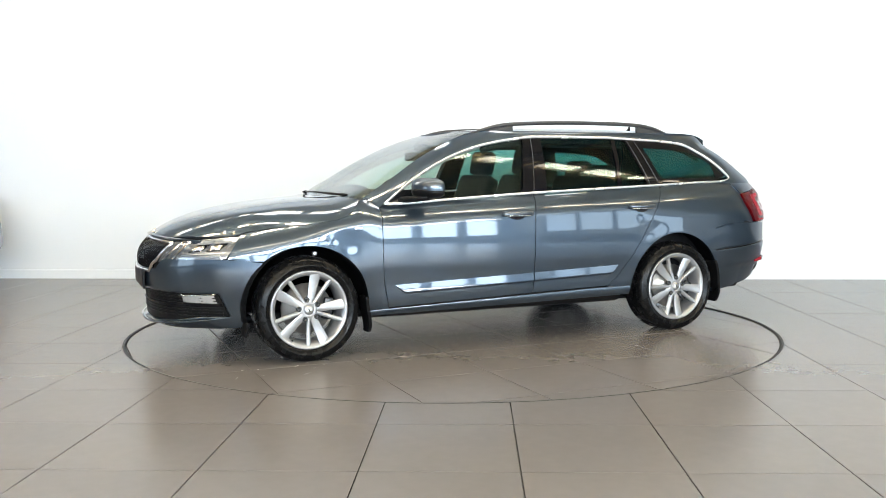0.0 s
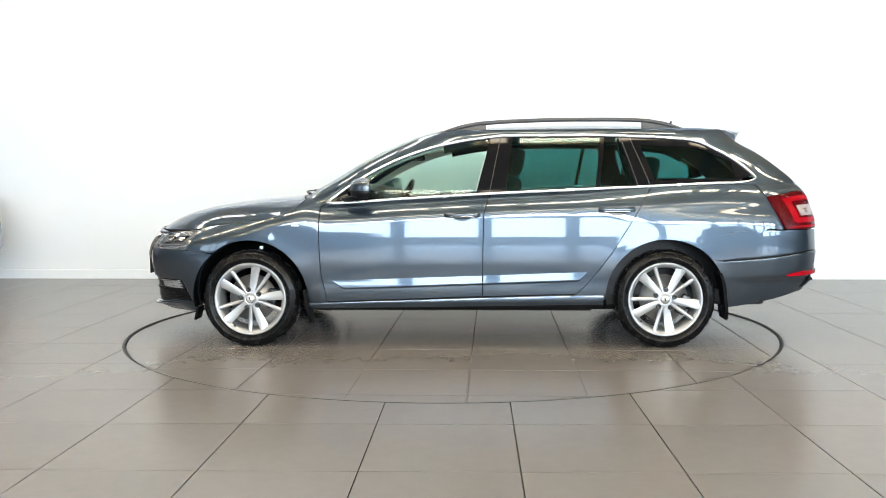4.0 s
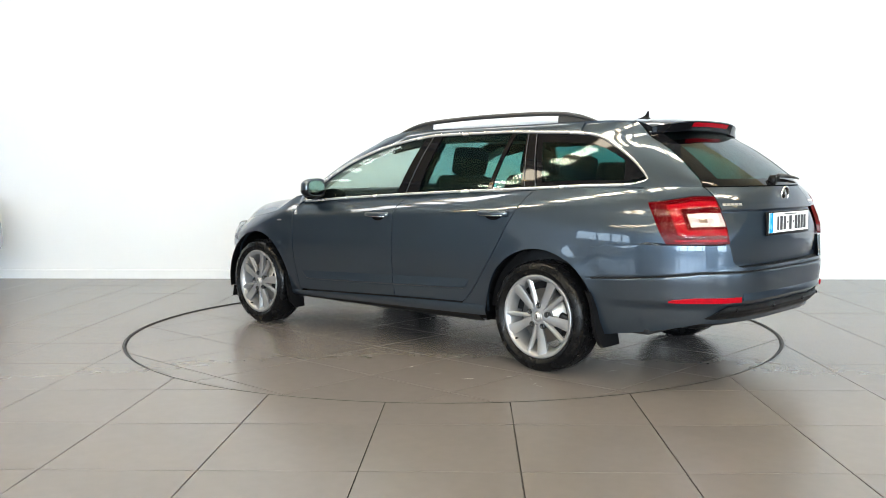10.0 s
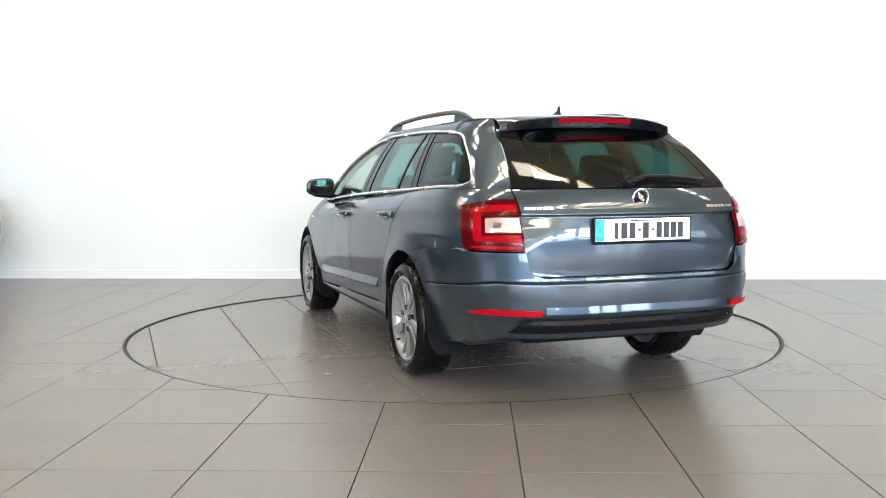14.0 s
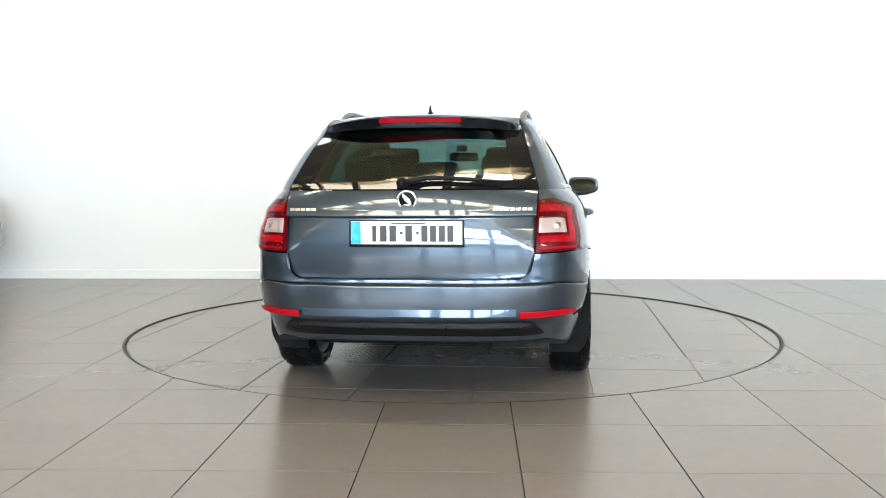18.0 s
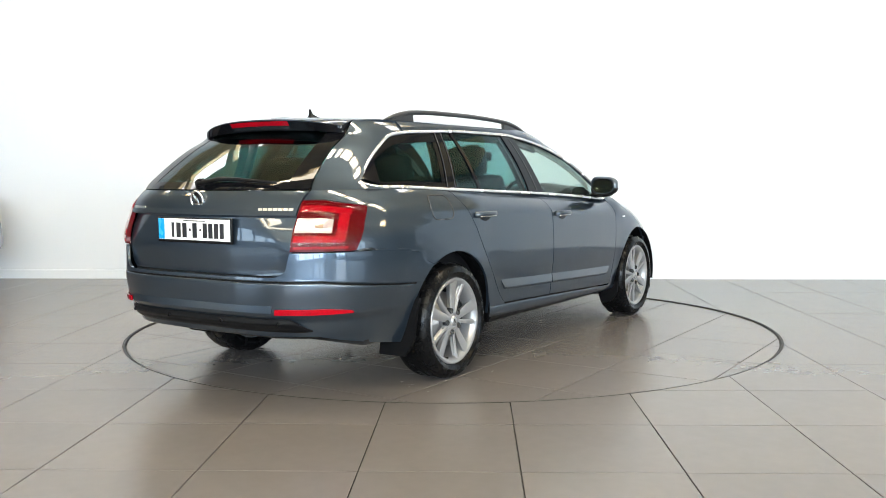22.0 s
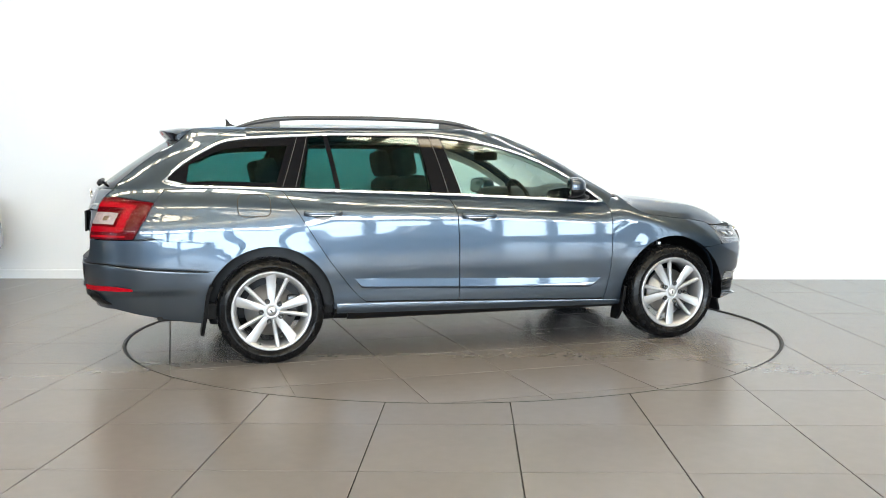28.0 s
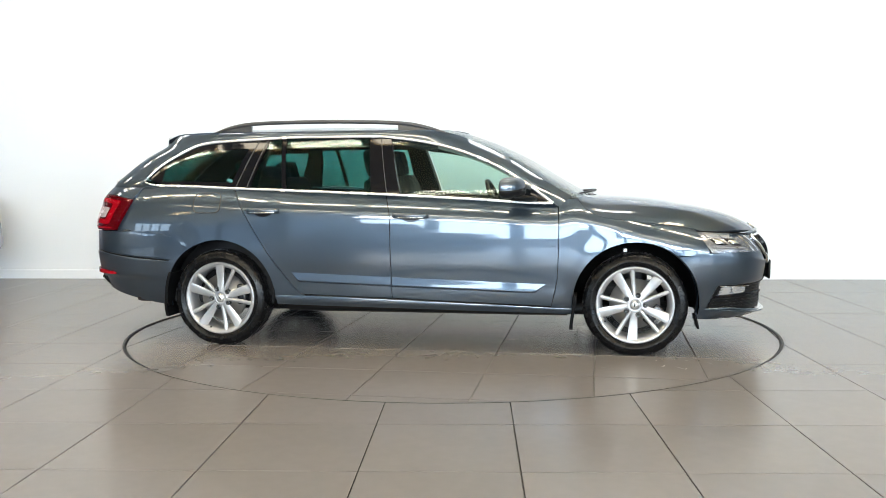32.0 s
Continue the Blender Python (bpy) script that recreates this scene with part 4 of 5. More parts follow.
def tailgate(car):
    # lower leaf with a recess for the plate
    def fn(u, v):
        k = 2 * u - 1
        z = lerp(0.622, 1.027, v)
        y = k * gate_half(z)
        # overhanging fold above the plate, folded facets beside it, undercut below the crease
        off = 0.0
        if 0.737 < z < 0.908:
            t = (z - 0.737) / 0.171
            hw, edge = lerp(0.572, 0.375, t), gate_half(z)
            facet = max(0.0, (abs(y) - hw) / (edge - hw))
            off = -(0.022 - 0.016 * t + 0.030 * t * facet) * min(1.0, (0.908 - z) / 0.005)
        elif z <= 0.737:
            off = -0.022 - 0.016 * ((0.737 - z) / 0.115) ** 1.1
        else:
            off = 0.005 * max(0.0, 1 - (z - 0.908) / 0.03)
        return gate_pt(y, z, off)
    tg = part("tailgate", shell(fn, 90, 90, 0.016), M_PAINT, car)
    def glass(u, v):
        k = 2 * u - 1
        z = lerp(1.034, 1.352, v)
        return gate_pt(k * lerp(0.600, 0.505, v), z, -0.004)
    part("rear_window", shell(glass, 36, 20, 0.005), M_GLASS_T, tg, "dark privacy rear window")
    # black printed border on the glass
    for a, b in ((-1, -0.82), (0.82, 1)):
        part("window_border", shell(lambda u, v: gate_pt(lerp(a, b, u) * lerp(0.600, 0.505, v), lerp(1.034, 1.352, v), -0.001), 3, 20, 0.003), M_GLOSSBLACK, tg)
    part("window_border", shell(lambda u, v: gate_pt((2 * u - 1) * 0.59, lerp(1.034, 1.070, v), -0.001), 30, 2, 0.003), M_GLOSSBLACK, tg)
    # black strip added to darken the bumper ledge in the tailgate gap
    part("gap_shade_strip", shell(lambda u, v: Vector((lerp(-2.432, -2.36, v) + 0.10 * abs(2 * u - 1) ** 5, (2 * u - 1) * 0.545, 0.6195)), 24, 2, 0.006, (-2.2, 0, 0)), M_BLACK, tg)
    mm = Matrix(((0, 0, -1, -2.412), (-1, 0, 0, 0), (0, 1, 0, 0.834), (0, 0, 0, 1)))
    plate(tg, "rear", mm)
    # round badge: chrome ring and dark disc with plain chrome wing shape
    base = Matrix.Translation((rear_x(0.984) - 0.004, 0, 0.984)) @ Matrix.Rotation(radians(-8), 4, "Y")
    bm = lathe([(0.0, 0.0), (0.047, 0.0), (0.047, -0.006), (0.043, -0.010), (0.038, -0.008), (0.036, -0.005), (0.0, -0.005)], 40, "X")
    bmesh.ops.transform(bm, matrix=base, verts=bm.verts[:])
    bd = part("badge", bm, M_CHROME, tg, "round chrome badge")
    bm = lathe([(0.0, -0.0052), (0.0365, -0.0052), (0.0365, -0.0062), (0.0, -0.0062)], 40, "X")
    bmesh.ops.transform(bm, matrix=base, verts=bm.verts[:])
    part("badge_field", bm, M_GLOSSBLACK, bd)
    bm = bmesh.new()
    for r, y, z, w in ((38, 0.004, 0.014, 0.040), (38, 0.002, 0.003, 0.046), (38, -0.004, -0.008, 0.036), (0, 0.0, -0.022, 0.030)):
        box(bm, (-0.0075, y, z), (0.003, w, 0.007), 0.001, Matrix.Rotation(radians(r), 4, "X"))
    bmesh.ops.transform(bm, matrix=base, verts=bm.verts[:])
    part("badge_wing", bm, M_CHROME, bd, smooth=False)
    # raised chrome lettering as plain bars
    def letters(y0, y1, n):
        for i in range(n):
            a, b = lerp(y0, y1, i / n), lerp(y0, y1, (i + 0.78) / n)
            part("letter_bar", shell(lambda u, v: gate_pt(lerp(a, b, u), lerp(0.934, 0.946, v), 0.004), 2, 2, 0.003), M_SATIN, tg)
    letters(0.575, 0.435, 5)
    letters(-0.395, -0.58, 7)
    # wiper
    wp = [Vector((gate_x(y, z) - 0.028, y, z)) for y, z in ((0.03, 1.062), (-0.08, 1.085), (-0.2, 1.083), (-0.32, 1.075), (-0.44, 1.066))]
    part("rear_wiper", tube([wp[0].lerp(wp[1], 0.0), *wp[1:]], 0.016, 0.015, 8, taper=lambda t: 1 - 0.6 * t), M_BLACK, tg, "black rear wiper with its arm")
    part("wiper_hub", lathe([(0.0, 0), (0.028, 0), (0.026, -0.03), (0.0, -0.036)], 20, "X"), M_BLACK, tg).location = (gate_x(0.0, 1.062), 0.03, 1.062)
    return tg


def rear_bumper(car):
    # heights as shares below and above the groove that runs round at mid height
    below = [i / 26 for i in range(26)]
    steps = [(-0.014, 0.007), (-0.008, 0.0068), (-0.0058, 0.005), (-0.0045, -0.012), (0.0035, -0.012), (0.0046, 0.0035), (0.0065, 0.004)]
    count = len(below) + len(steps) + 4

    def fn(u, v):
        # u from one flank round to the other
        k = 2 * u - 1
        s = 1 if k >= 0 else -1
        a = 1 - abs(k)
        zt = 0.618
        zb = lerp(0.235, 0.325, min(1.0, a / 0.5))
        zs = lerp(0.545, 0.597, min(1.0, a / 0.5))
        fade = min(1.0, max(0.0, (a - 0.03) / 0.07))
        j = round(v * (count - 1))
        if j < len(below):
            z = lerp(zb, zs - 0.014, below[j])
            off = 0.007 * fade * max(0.0, (z - 0.40) / 0.16) ** 0.5 if z > 0.40 else 0.0
        elif j < len(below) + len(steps):
            dz, off = steps[j - len(below)]
            z, off = zs + dz, off * fade
        else:
            z = lerp(zs + 0.0065, zt, (j - len(below) - len(steps) + 1) / 4)
            off = 0.004 * fade * (0.739 - z) / (0.739 - zs)
        # start behind the arch
        xa = -AXLE - math.sqrt(max(0.0, 1 - ((min(z, 0.66) - 0.318) / ARCH_Z) ** 2)) * ARCH_X - 0.004
        uu = lerp(u_tail(xa, z), 1.0, a)
        if z < 0.44:
            off -= 0.015 * min(1.0, (0.44 - z) / 0.03) * min(1.0, a / 0.2)
        return wrap_tail(uu, z, s, off)
    b = part("rear_bumper", shell(fn, 120, count - 1, 0.014), M_PAINT, car)
    # flush black strip paints in the shade that lies in the groove
    def insert(u, v):
        k = 2 * u - 1
        a = 1 - abs(k)
        z = lerp(0.545, 0.597, min(1.0, a / 0.5)) + lerp(-0.0045, 0.0038, v)
        xa = -AXLE - math.sqrt(max(0.0, 1 - ((z - 0.318) / ARCH_Z) ** 2)) * ARCH_X - 0.06
        return wrap_tail(lerp(u_tail(xa, z), 1.0, a), z, 1 if k >= 0 else -1, 0.0005)
    part("groove_shade_strip", shell(insert, 100, 2, 0.003), M_BLACK, b, "black strip for the shade in the groove round the bumper")
    # upper corners beside the tailgate
    for s in (1, -1):
        def corner(u, v):
            z = lerp(0.618, 0.7345, v)
            xa = -AXLE - math.sqrt(max(0.0, 1 - ((min(z, 0.66) - 0.318) / ARCH_Z) ** 2)) * ARCH_X - 0.004
            xa = lerp(xa, -1.87, max(0.0, (z - 0.66) / 0.08) ** 2) if z > 0.66 else xa
            ub = math.acos(min(1.0, (gate_half(z) + 0.004) / tail_w(z)) ** (nr(z) / 2)) * 2 / math.pi
            a = lerp(0.0, 0.5, u)
            fade = min(1.0, max(0.0, (a - 0.03) / 0.07))
            return wrap_tail(lerp(u_tail(xa, z), ub, u), z, s, 0.004 * fade * (0.739 - z) / (0.739 - lerp(0.545, 0.597, a / 0.5)))
        part("bumper_corner", shell(corner, 40, 10, 0.014), M_PAINT, b)
    # black lower apron with a raised rib
    def apron(u, v):
        k = 2 * u - 1
        y = k * 0.645
        z = lerp(0.300 + 0.020 * max(0.0, (abs(k) - 0.72) / 0.28) ** 2, 0.418 - 0.075 * max(0.0, (abs(k) - 0.88) / 0.12) ** 1.2, v)
        rib = 0.013 * math.exp(-((z - 0.392) / 0.014) ** 2) * min(1.0, 5 * (1 - abs(k)))
        tuck = 0.09 * max(0.0, (0.365 - z) / 0.065) ** 1.3 + 0.012 * max(0.0, (abs(k) - 0.90) / 0.10) ** 1.5
        return tail_pt(y, z, -0.003 + rib - tuck)
    part("rear_apron", shell(apron, 60, 20, 0.008), M_BLACK, b, "black plastic lower bumper apron")
    for y in (-0.52, -0.19, 0.19, 0.52):
        part("parking_sensor", lathe([(0, 0), (0.011, 0), (0.010, -0.004), (0, -0.004)], 16, "X"), M_GLOSSBLACK, b).location = tail_pt(y, 0.395, 0.010)
    for s in (1, -1):
        part("reflector", shell(lambda u, v: wrap_tail(lerp(u_tail(-2.115, 0.45), 0.75, u), lerp(0.440, 0.450 + 0.017 * min(1, u * 3) ** 0.7, v), s, 0.017), 20, 4, 0.008), M_REDBRIGHT, b, "slim red bumper reflector")
    part("bumper_strip", shell(lambda u, v: tail_pt((2 * u - 1) * 0.50, lerp(0.448, 0.482, v), 0.007 + 0.006 * (1 - v)), 40, 3, 0.004), M_PAINT, b)
    return b


def tail_lamp(car, s):
    def area(u, v, off=0.0):
        # u from the flank tip to the tailgate seam
        z = lerp(0.742, lamp_top(u), v)
        x_out = lerp(-2.112, -1.992, v)
        y_in = gate_half(z) + 0.005
        z = min(z, 0.985)
        ua = u_tail(x_out, z)
        wv = tail_w(z)
        ub = math.acos(min(1.0, (y_in / wv)) ** (nr(z) / 2)) * 2 / math.pi
        return wrap_tail(lerp(ua, ub, u), z, s, off)
    lamp = part("tail_lamp", shell(lambda u, v: area(u, v, 0.004), 26, 22, 0.02), M_RED, car, "dark red tail lamp with a C-shaped light guide")
    def sub(name, u0, u1, v0, v1, m, off=0.0065, lab=""):
        part(name, shell(lambda u, v: area(lerp(u0, u1, u), lerp(v0, v1, v), off), 8, 6, 0.003), m, lamp, lab)
    # C-shaped guide: ribs along the top, the slanted outer limb and the foot
    sub("light_guide", 0.20, 0.97, 0.78, 0.90, M_REDBRIGHT, 0.0075)
    sub("light_guide", 0.22, 0.37, 0.20, 0.775, M_REDBRIGHT, 0.0075)
    sub("light_guide", 0.26, 0.97, 0.18, 0.31, M_REDBRIGHT, 0.0075)
    sub("reflector_strip", 0.14, 0.95, 0.05, 0.10, M_REDBRIGHT, 0.0070)
    rv = part("reverse_lens", shell(lambda u, v: area(lerp(0.44, 0.98, u), lerp(0.37, 0.65, v), 0.0066 + 0.0012 * math.sin(5 * math.pi * u) * math.sin(math.pi * v)), 28, 10, 0.004), M_REVERSE, lamp, "clear faceted reversing light lens")
    part("reverse_bulb", shell(lambda u, v: area(lerp(0.58, 0.70, u), lerp(0.46, 0.56, v), 0.0105), 4, 4, 0.003), M_CHROME, rv)
    part("lamp_cover", shell(lambda u, v: area(u, v, 0.013 - 0.009 * max(abs(2 * u - 1), abs(2 * v - 1)) ** 8), 26, 18, 0.002), M_LAMPCOVER, lamp, "glossy clear outer lens")
    return lamp


def lip_z(k):
    """Height of the splitter blade: low in the middle, rising to the corners."""
    return 0.205 + 0.050 * min(1.0, k / 0.72) ** 2


def front_end(car):
    def fn(u, v):
        k = 2 * u - 1
        s = 1 if k >= 0 else -1
        a = 1 - abs(k)
        zt = lerp(0.590, 0.611, min(1.0, a / 0.2)) if a < 0.62 else lerp(0.611, 0.545, min(1.0, (a - 0.62) / 0.06))
        zb = lerp(0.20, 0.175, min(1, a / 0.3))
        z = lerp(zb, zt, v)
        xa = AXLE + math.sqrt(max(0.0, 1 - ((min(z, 0.66) - 0.318) / ARCH_Z) ** 2)) * ARCH_X + 0.003
        uu = lerp(u_nose(xa, z), 1.0, a)
        # the chin falls back below the blade
        zl = lip_z(abs(k))
        off = -0.9 * max(0.0, zl - z) * min(1.0, max(0.0, (a - 0.08) / 0.25))
        p = wrap_nose(uu, z, s, off)
        # mouth of the lower grille set back
        y = abs(p.y)
        lo = zl + 0.007
        if lo < z < 0.408 and y < 0.70:
            e = min(1.0, (z - lo) / 0.008, (0.408 - z) / 0.008, (0.70 - y) / 0.02)
            p.x -= 0.07 * max(0.0, e)
        return p
    b = part("front_bumper", shell(fn, 130, 60, 0.014), M_PAINT, car)
    def nose_pt(y, z, off=0.0):
        return Vector((nose_x(y, z) + off, y, z))
    # mesh of the lower grille
    part("lower_grille", shell(lambda u, v: nose_pt((2 * u - 1) * 0.69, lerp(0.225 + 0.03 * (2 * u - 1) ** 2, 0.405, v), -0.016), 40, 6, 0.01), M_BLACK, b, "black honeycomb lower grille")
    for i in range(8):
        z = lerp(0.268, 0.398, i / 7)
        part("grille_slat", tube([nose_pt(lerp(-0.68, 0.68, j / 24), z, -0.012) for j in range(25)], 0.003, 0.004, 6), M_BLACK, b)
    part("grille_bar", shell(lambda u, v: nose_pt((2 * u - 1) * 0.69, lerp(0.326, 0.342, v), -0.004), 40, 2, 0.03), M_GLOSSBLACK, b)
    lip = []
    for i in range(61):
        k = abs(2 * i / 60 - 1)
        z = lip_z(k * 0.72)
        lip.append(wrap_nose(lerp(u_nose(1.83, z), 1.0, 1 - k), z, 1 if i >= 30 else -1, 0.006 * min(1.0, 5 * (1 - k))))
    part("front_lip", tube(lip, 0.014, 0.0065, 10, taper=lambda t: min(1.0, 0.3 + 6 * min(t, 1 - t))), M_PAINT, b, "thin body-coloured splitter blade")
    for s in (1, -1):
        fog = part("fog_lamp", shell(lambda u, v: wrap_nose(lerp(u_nose(1.862 + 0.012 * v, 0.37), u_nose(2.04, 0.37), u), lerp(0.346 + 0.004 * u, 0.397 - 0.010 * u, v), s, -0.006), 24, 5, 0.03), M_CLEAR, b, "clear rectangular fog lamp")
        part("fog_trim", tube([wrap_nose(lerp(u_nose(1.865, 0.4), u_nose(2.06, 0.4), i / 12), 0.402 - 0.010 * i / 12, s, -0.001) for i in range(13)], 0.0025, 0.003, 6), M_CHROME, fog)
    # upper grille: chrome frame, upright slats
    gz0, gz1 = 0.535, 0.700
    def half(z):
        return lerp(0.36, 0.475, (z - gz0) / (gz1 - gz0)) if z > gz0 + 0.05 else 0.36 + 0.035 * math.sqrt(max(0, (z - gz0) / 0.05)) - 0.03
    g = part("upper_grille", shell(lambda u, v: nose_pt((2 * u - 1) * half(lerp(gz0, gz1, v)), lerp(gz0, gz1, v), -0.03), 40, 8, 0.02), M_BLACK, car, "black radiator grille with upright slats")
    for i in range(34):
        t = (i + 0.5) / 34
        path = [nose_pt((2 * t - 1) * half(z) * 0.985, z, -0.012 + 0.010 * math.sin(math.pi * (z - gz0) / (gz1 - gz0))) for z in (lerp(gz0 + 0.004, gz1 - 0.004, j / 6) for j in range(7))]
        part("slat", tube(path, 0.0035, 0.012, 6, Vector((1, 0, 0))), M_GLOSSBLACK, g)
    loop = []
    for j in range(25):
        z = gz1 + 0.004
        y = lerp(-half(gz1), half(gz1), j / 24)
        loop.append(nose_pt(y, z + 0.012 * (1 - (2 * j / 24 - 1) ** 2), 0.004))
    for j in range(9):
        z = lerp(gz1, gz0, j / 8)
        loop.append(nose_pt(half(z) + 0.004, z, 0.006))
    for j in range(25):
        y = lerp(half(gz0), -half(gz0), j / 24)
        loop.append(nose_pt(y, gz0 - 0.006, 0.006))
    for j in range(9):
        z = lerp(gz0, gz1, j / 8)
        loop.append(nose_pt(-half(z) - 0.004, z, 0.006))
    part("grille_frame", tube(loop, 0.009, 0.010, 8, Vector((0.6, 0, 0.8))), M_CHROME, g, "chrome grille surround")
    bmx = lathe([(0.0, 0.0), (0.045, 0.0), (0.045, 0.006), (0.038, 0.010), (0.0, 0.007)], 32, "X")
    bmesh.ops.transform(bmx, matrix=Matrix.Translation((front_x(0.735) + 0.012, 0, 0.735)) @ Matrix.Rotation(radians(-38), 4, "Y"), verts=bmx.verts[:])
    part("badge", bmx, M_CHROME, car, "round chrome nose badge")
    # nose panel between grille, bonnet and lamps
    part("nose_panel", shell(lambda u, v: Vector((lerp(nose_x((2 * u - 1) * 0.62, 0.69) - 0.035, lerp(2.165, 1.80, (abs(2 * u - 1) * 0.62 / 0.74) ** 2.6) + 0.004, v), (2 * u - 1) * 0.62, lerp(0.69, lerp(0.722, 0.742, 1 - abs(2 * u - 1)), v))), 30, 6, 0.02, (1.9, 0, 0.4)), M_PAINT, car)
    mm = Matrix(((0, 0, 1, front_x(0.475) + 0.006), (1, 0, 0, 0), (0, 1, 0, 0.475), (0, 0, 0, 1)))
    plate(b, "front", mm)
    return b


def head_lamp(car, s):
    def area(u, v, off=0.0):
        # u from the wing corner to the grille
        z = lerp(lerp(0.614, 0.585, u), lerp(0.746, 0.716, u), v)
        x_out = lerp(1.818, 1.716, v)
        ua = u_nose(x_out, z)
        y_in = lerp(0.40, 0.475, v)
        wv = side_w(z) * taper(1.2)
        ub = math.acos(min(1.0, y_in / wv) ** (NF / 2)) * 2 / math.pi
        p = wrap_nose(lerp(ua, ub, u), z, s, off)
        # the lamp leans back with the wing
        p.y -= s * 0.10 * max(0.0, (z - 0.62) / 0.12) ** 2 * (1 - u) * 0.55
        return p
    lamp = part("head_lamp", shell(lambda u, v: area(u, v, -0.012), 30, 14, 0.03), M_LAMPGREY, car, "angular headlamp with bright reflector insets")
    def sub(name, u0, u1, v0, v1, m, off, lab="", skew=0.0):
        return part(name, shell(lambda u, v: area(lerp(u0, u1, u) + skew * (1 - v), lerp(v0, v1, v), off), 8, 5, 0.004), m, lamp, lab)
    # two projector modules under bright brows, and the day-running strip along the foot
    for u0, u1 in ((0.10, 0.26), (0.33, 0.50)):
        md = sub("lamp_module", u0, u1, 0.40, 0.72, M_GLOSSBLACK, -0.0085, "dark projector module", 0.06)
        part("module_brow", shell(lambda u, v: area(lerp(u0 - 0.02, u1 + 0.03, u) + 0.01, lerp(0.73, 0.90, v), -0.005), 8, 3, 0.004), M_CLEAR, md, "bright module brow")
        part("projector_lens", shell(lambda u, v: area(lerp(u0 + 0.05, u1 + 0.02, u), lerp(0.45, 0.66, v), -0.004 + 0.006 * math.sin(math.pi * u) * math.sin(math.pi * v)), 8, 8, 0.003), M_CHROME, md, "round projector lens")
    sub("light_guide", 0.08, 0.58, 0.08, 0.20, M_CLEAR, -0.004, "bright day-running light strip", 0.08)
    sub("light_guide", 0.10, 0.56, 0.27, 0.31, M_SATIN, -0.005, "", 0.07)
    sub("lamp_fin", 0.66, 0.70, 0.02, 0.98, M_CHROME, -0.003, "", 0.05)
    sub("lamp_fin", 0.80, 0.84, 0.02, 0.98, M_CHROME, -0.003, "", 0.05)
    part("lens", shell(lambda u, v: area(u, v, 0.0), 24, 10, 0.003), M_LENS, lamp, "clear polycarbonate lens")
    part("lamp_edge", tube([area(i / 20, 1.0, 0.001) for i in range(21)], 0.004, 0.004, 6), M_GLOSSBLACK, lamp)
    return lamp


def mirror(car, s):
    c = Vector((0.585, s * 0.912, 1.018))
    seg = 28
    prof = [(-0.032, 0.84), (-0.028, 0.95), (-0.012, 1.0), (0.018, 0.98), (0.045, 0.88), (0.066, 0.66), (0.078, 0.36), (0.082, 0.06)]

    def housing(k0, low=False):
        bm = bmesh.new()
        rings = []
        for dx, k in prof:
            ring = []
            for j in range(seg):
                a = 2 * math.pi * (j + 0.5) / seg
                cy, cz = math.cos(a), math.sin(a)
                yy = math.copysign(abs(cy) ** 0.58, cy) * 0.112 * k * k0
                zz = math.copysign(abs(cz) ** 0.58, cz) * 0.066 * k * k0 * (1 - 0.14 * cy)
                ring.append(bm.verts.new(c + Vector((dx * k0 - 0.30 * yy, s * yy, zz))))
            rings.append(ring)
        for a, b in zip(rings, rings[1:]):
            for k in range(seg):
                if not low or seg * 0.5 <= k < seg - 1:
                    bm.faces.new((a[k], a[(k + 1) % seg], b[(k + 1) % seg], b[k]))
        if not low:
            bm.faces.new(rings[0])
            bm.faces.new(rings[-1])
        bmesh.ops.recalc_face_normals(bm, faces=bm.faces[:])
        if low:
            bmesh.ops.delete(bm, geom=[v for v in bm.verts if not v.link_faces], context="VERTS")
            bmesh.ops.solidify(bm, geom=bm.faces[:], thickness=0.002)
        return bm
    bm = housing(1.0)
    m = part("door_mirror", bm, M_PAINT, car, "body-coloured door mirror on a black foot")
    bm = bmesh.new()
    ring = []
    for j in range(seg):
        a = 2 * math.pi * j / seg
        cy, cz = math.cos(a), math.sin(a)
        yy = math.copysign(abs(cy) ** 0.7, cy) * 0.090
        ring.append(bm.verts.new(c + Vector((-0.036 - 0.30 * yy, s * yy, math.copysign(abs(cz) ** 0.75, cz) * 0.050))))
    bm.faces.new(ring)
    bmesh.ops.solidify(bm, geom=bm.faces[:], thickness=0.003)
    part("mirror_underside", housing(1.02, True), M_BLACK, m, "black plastic lower mirror shell")
    part("mirror_glass", bm, M_MIRROR, m, "mirror glass", smooth=False)
    part("mirror_foot", tube([c + Vector((0.13, -s * 0.15, -0.072)), c + Vector((0.11, -s * 0.09, -0.068)), c + Vector((0.06, -s * 0.03, -0.062)), c + Vector((0.01, s * 0.03, -0.054))], 0.040, 0.020, 10), M_BLACK, m)
    return m


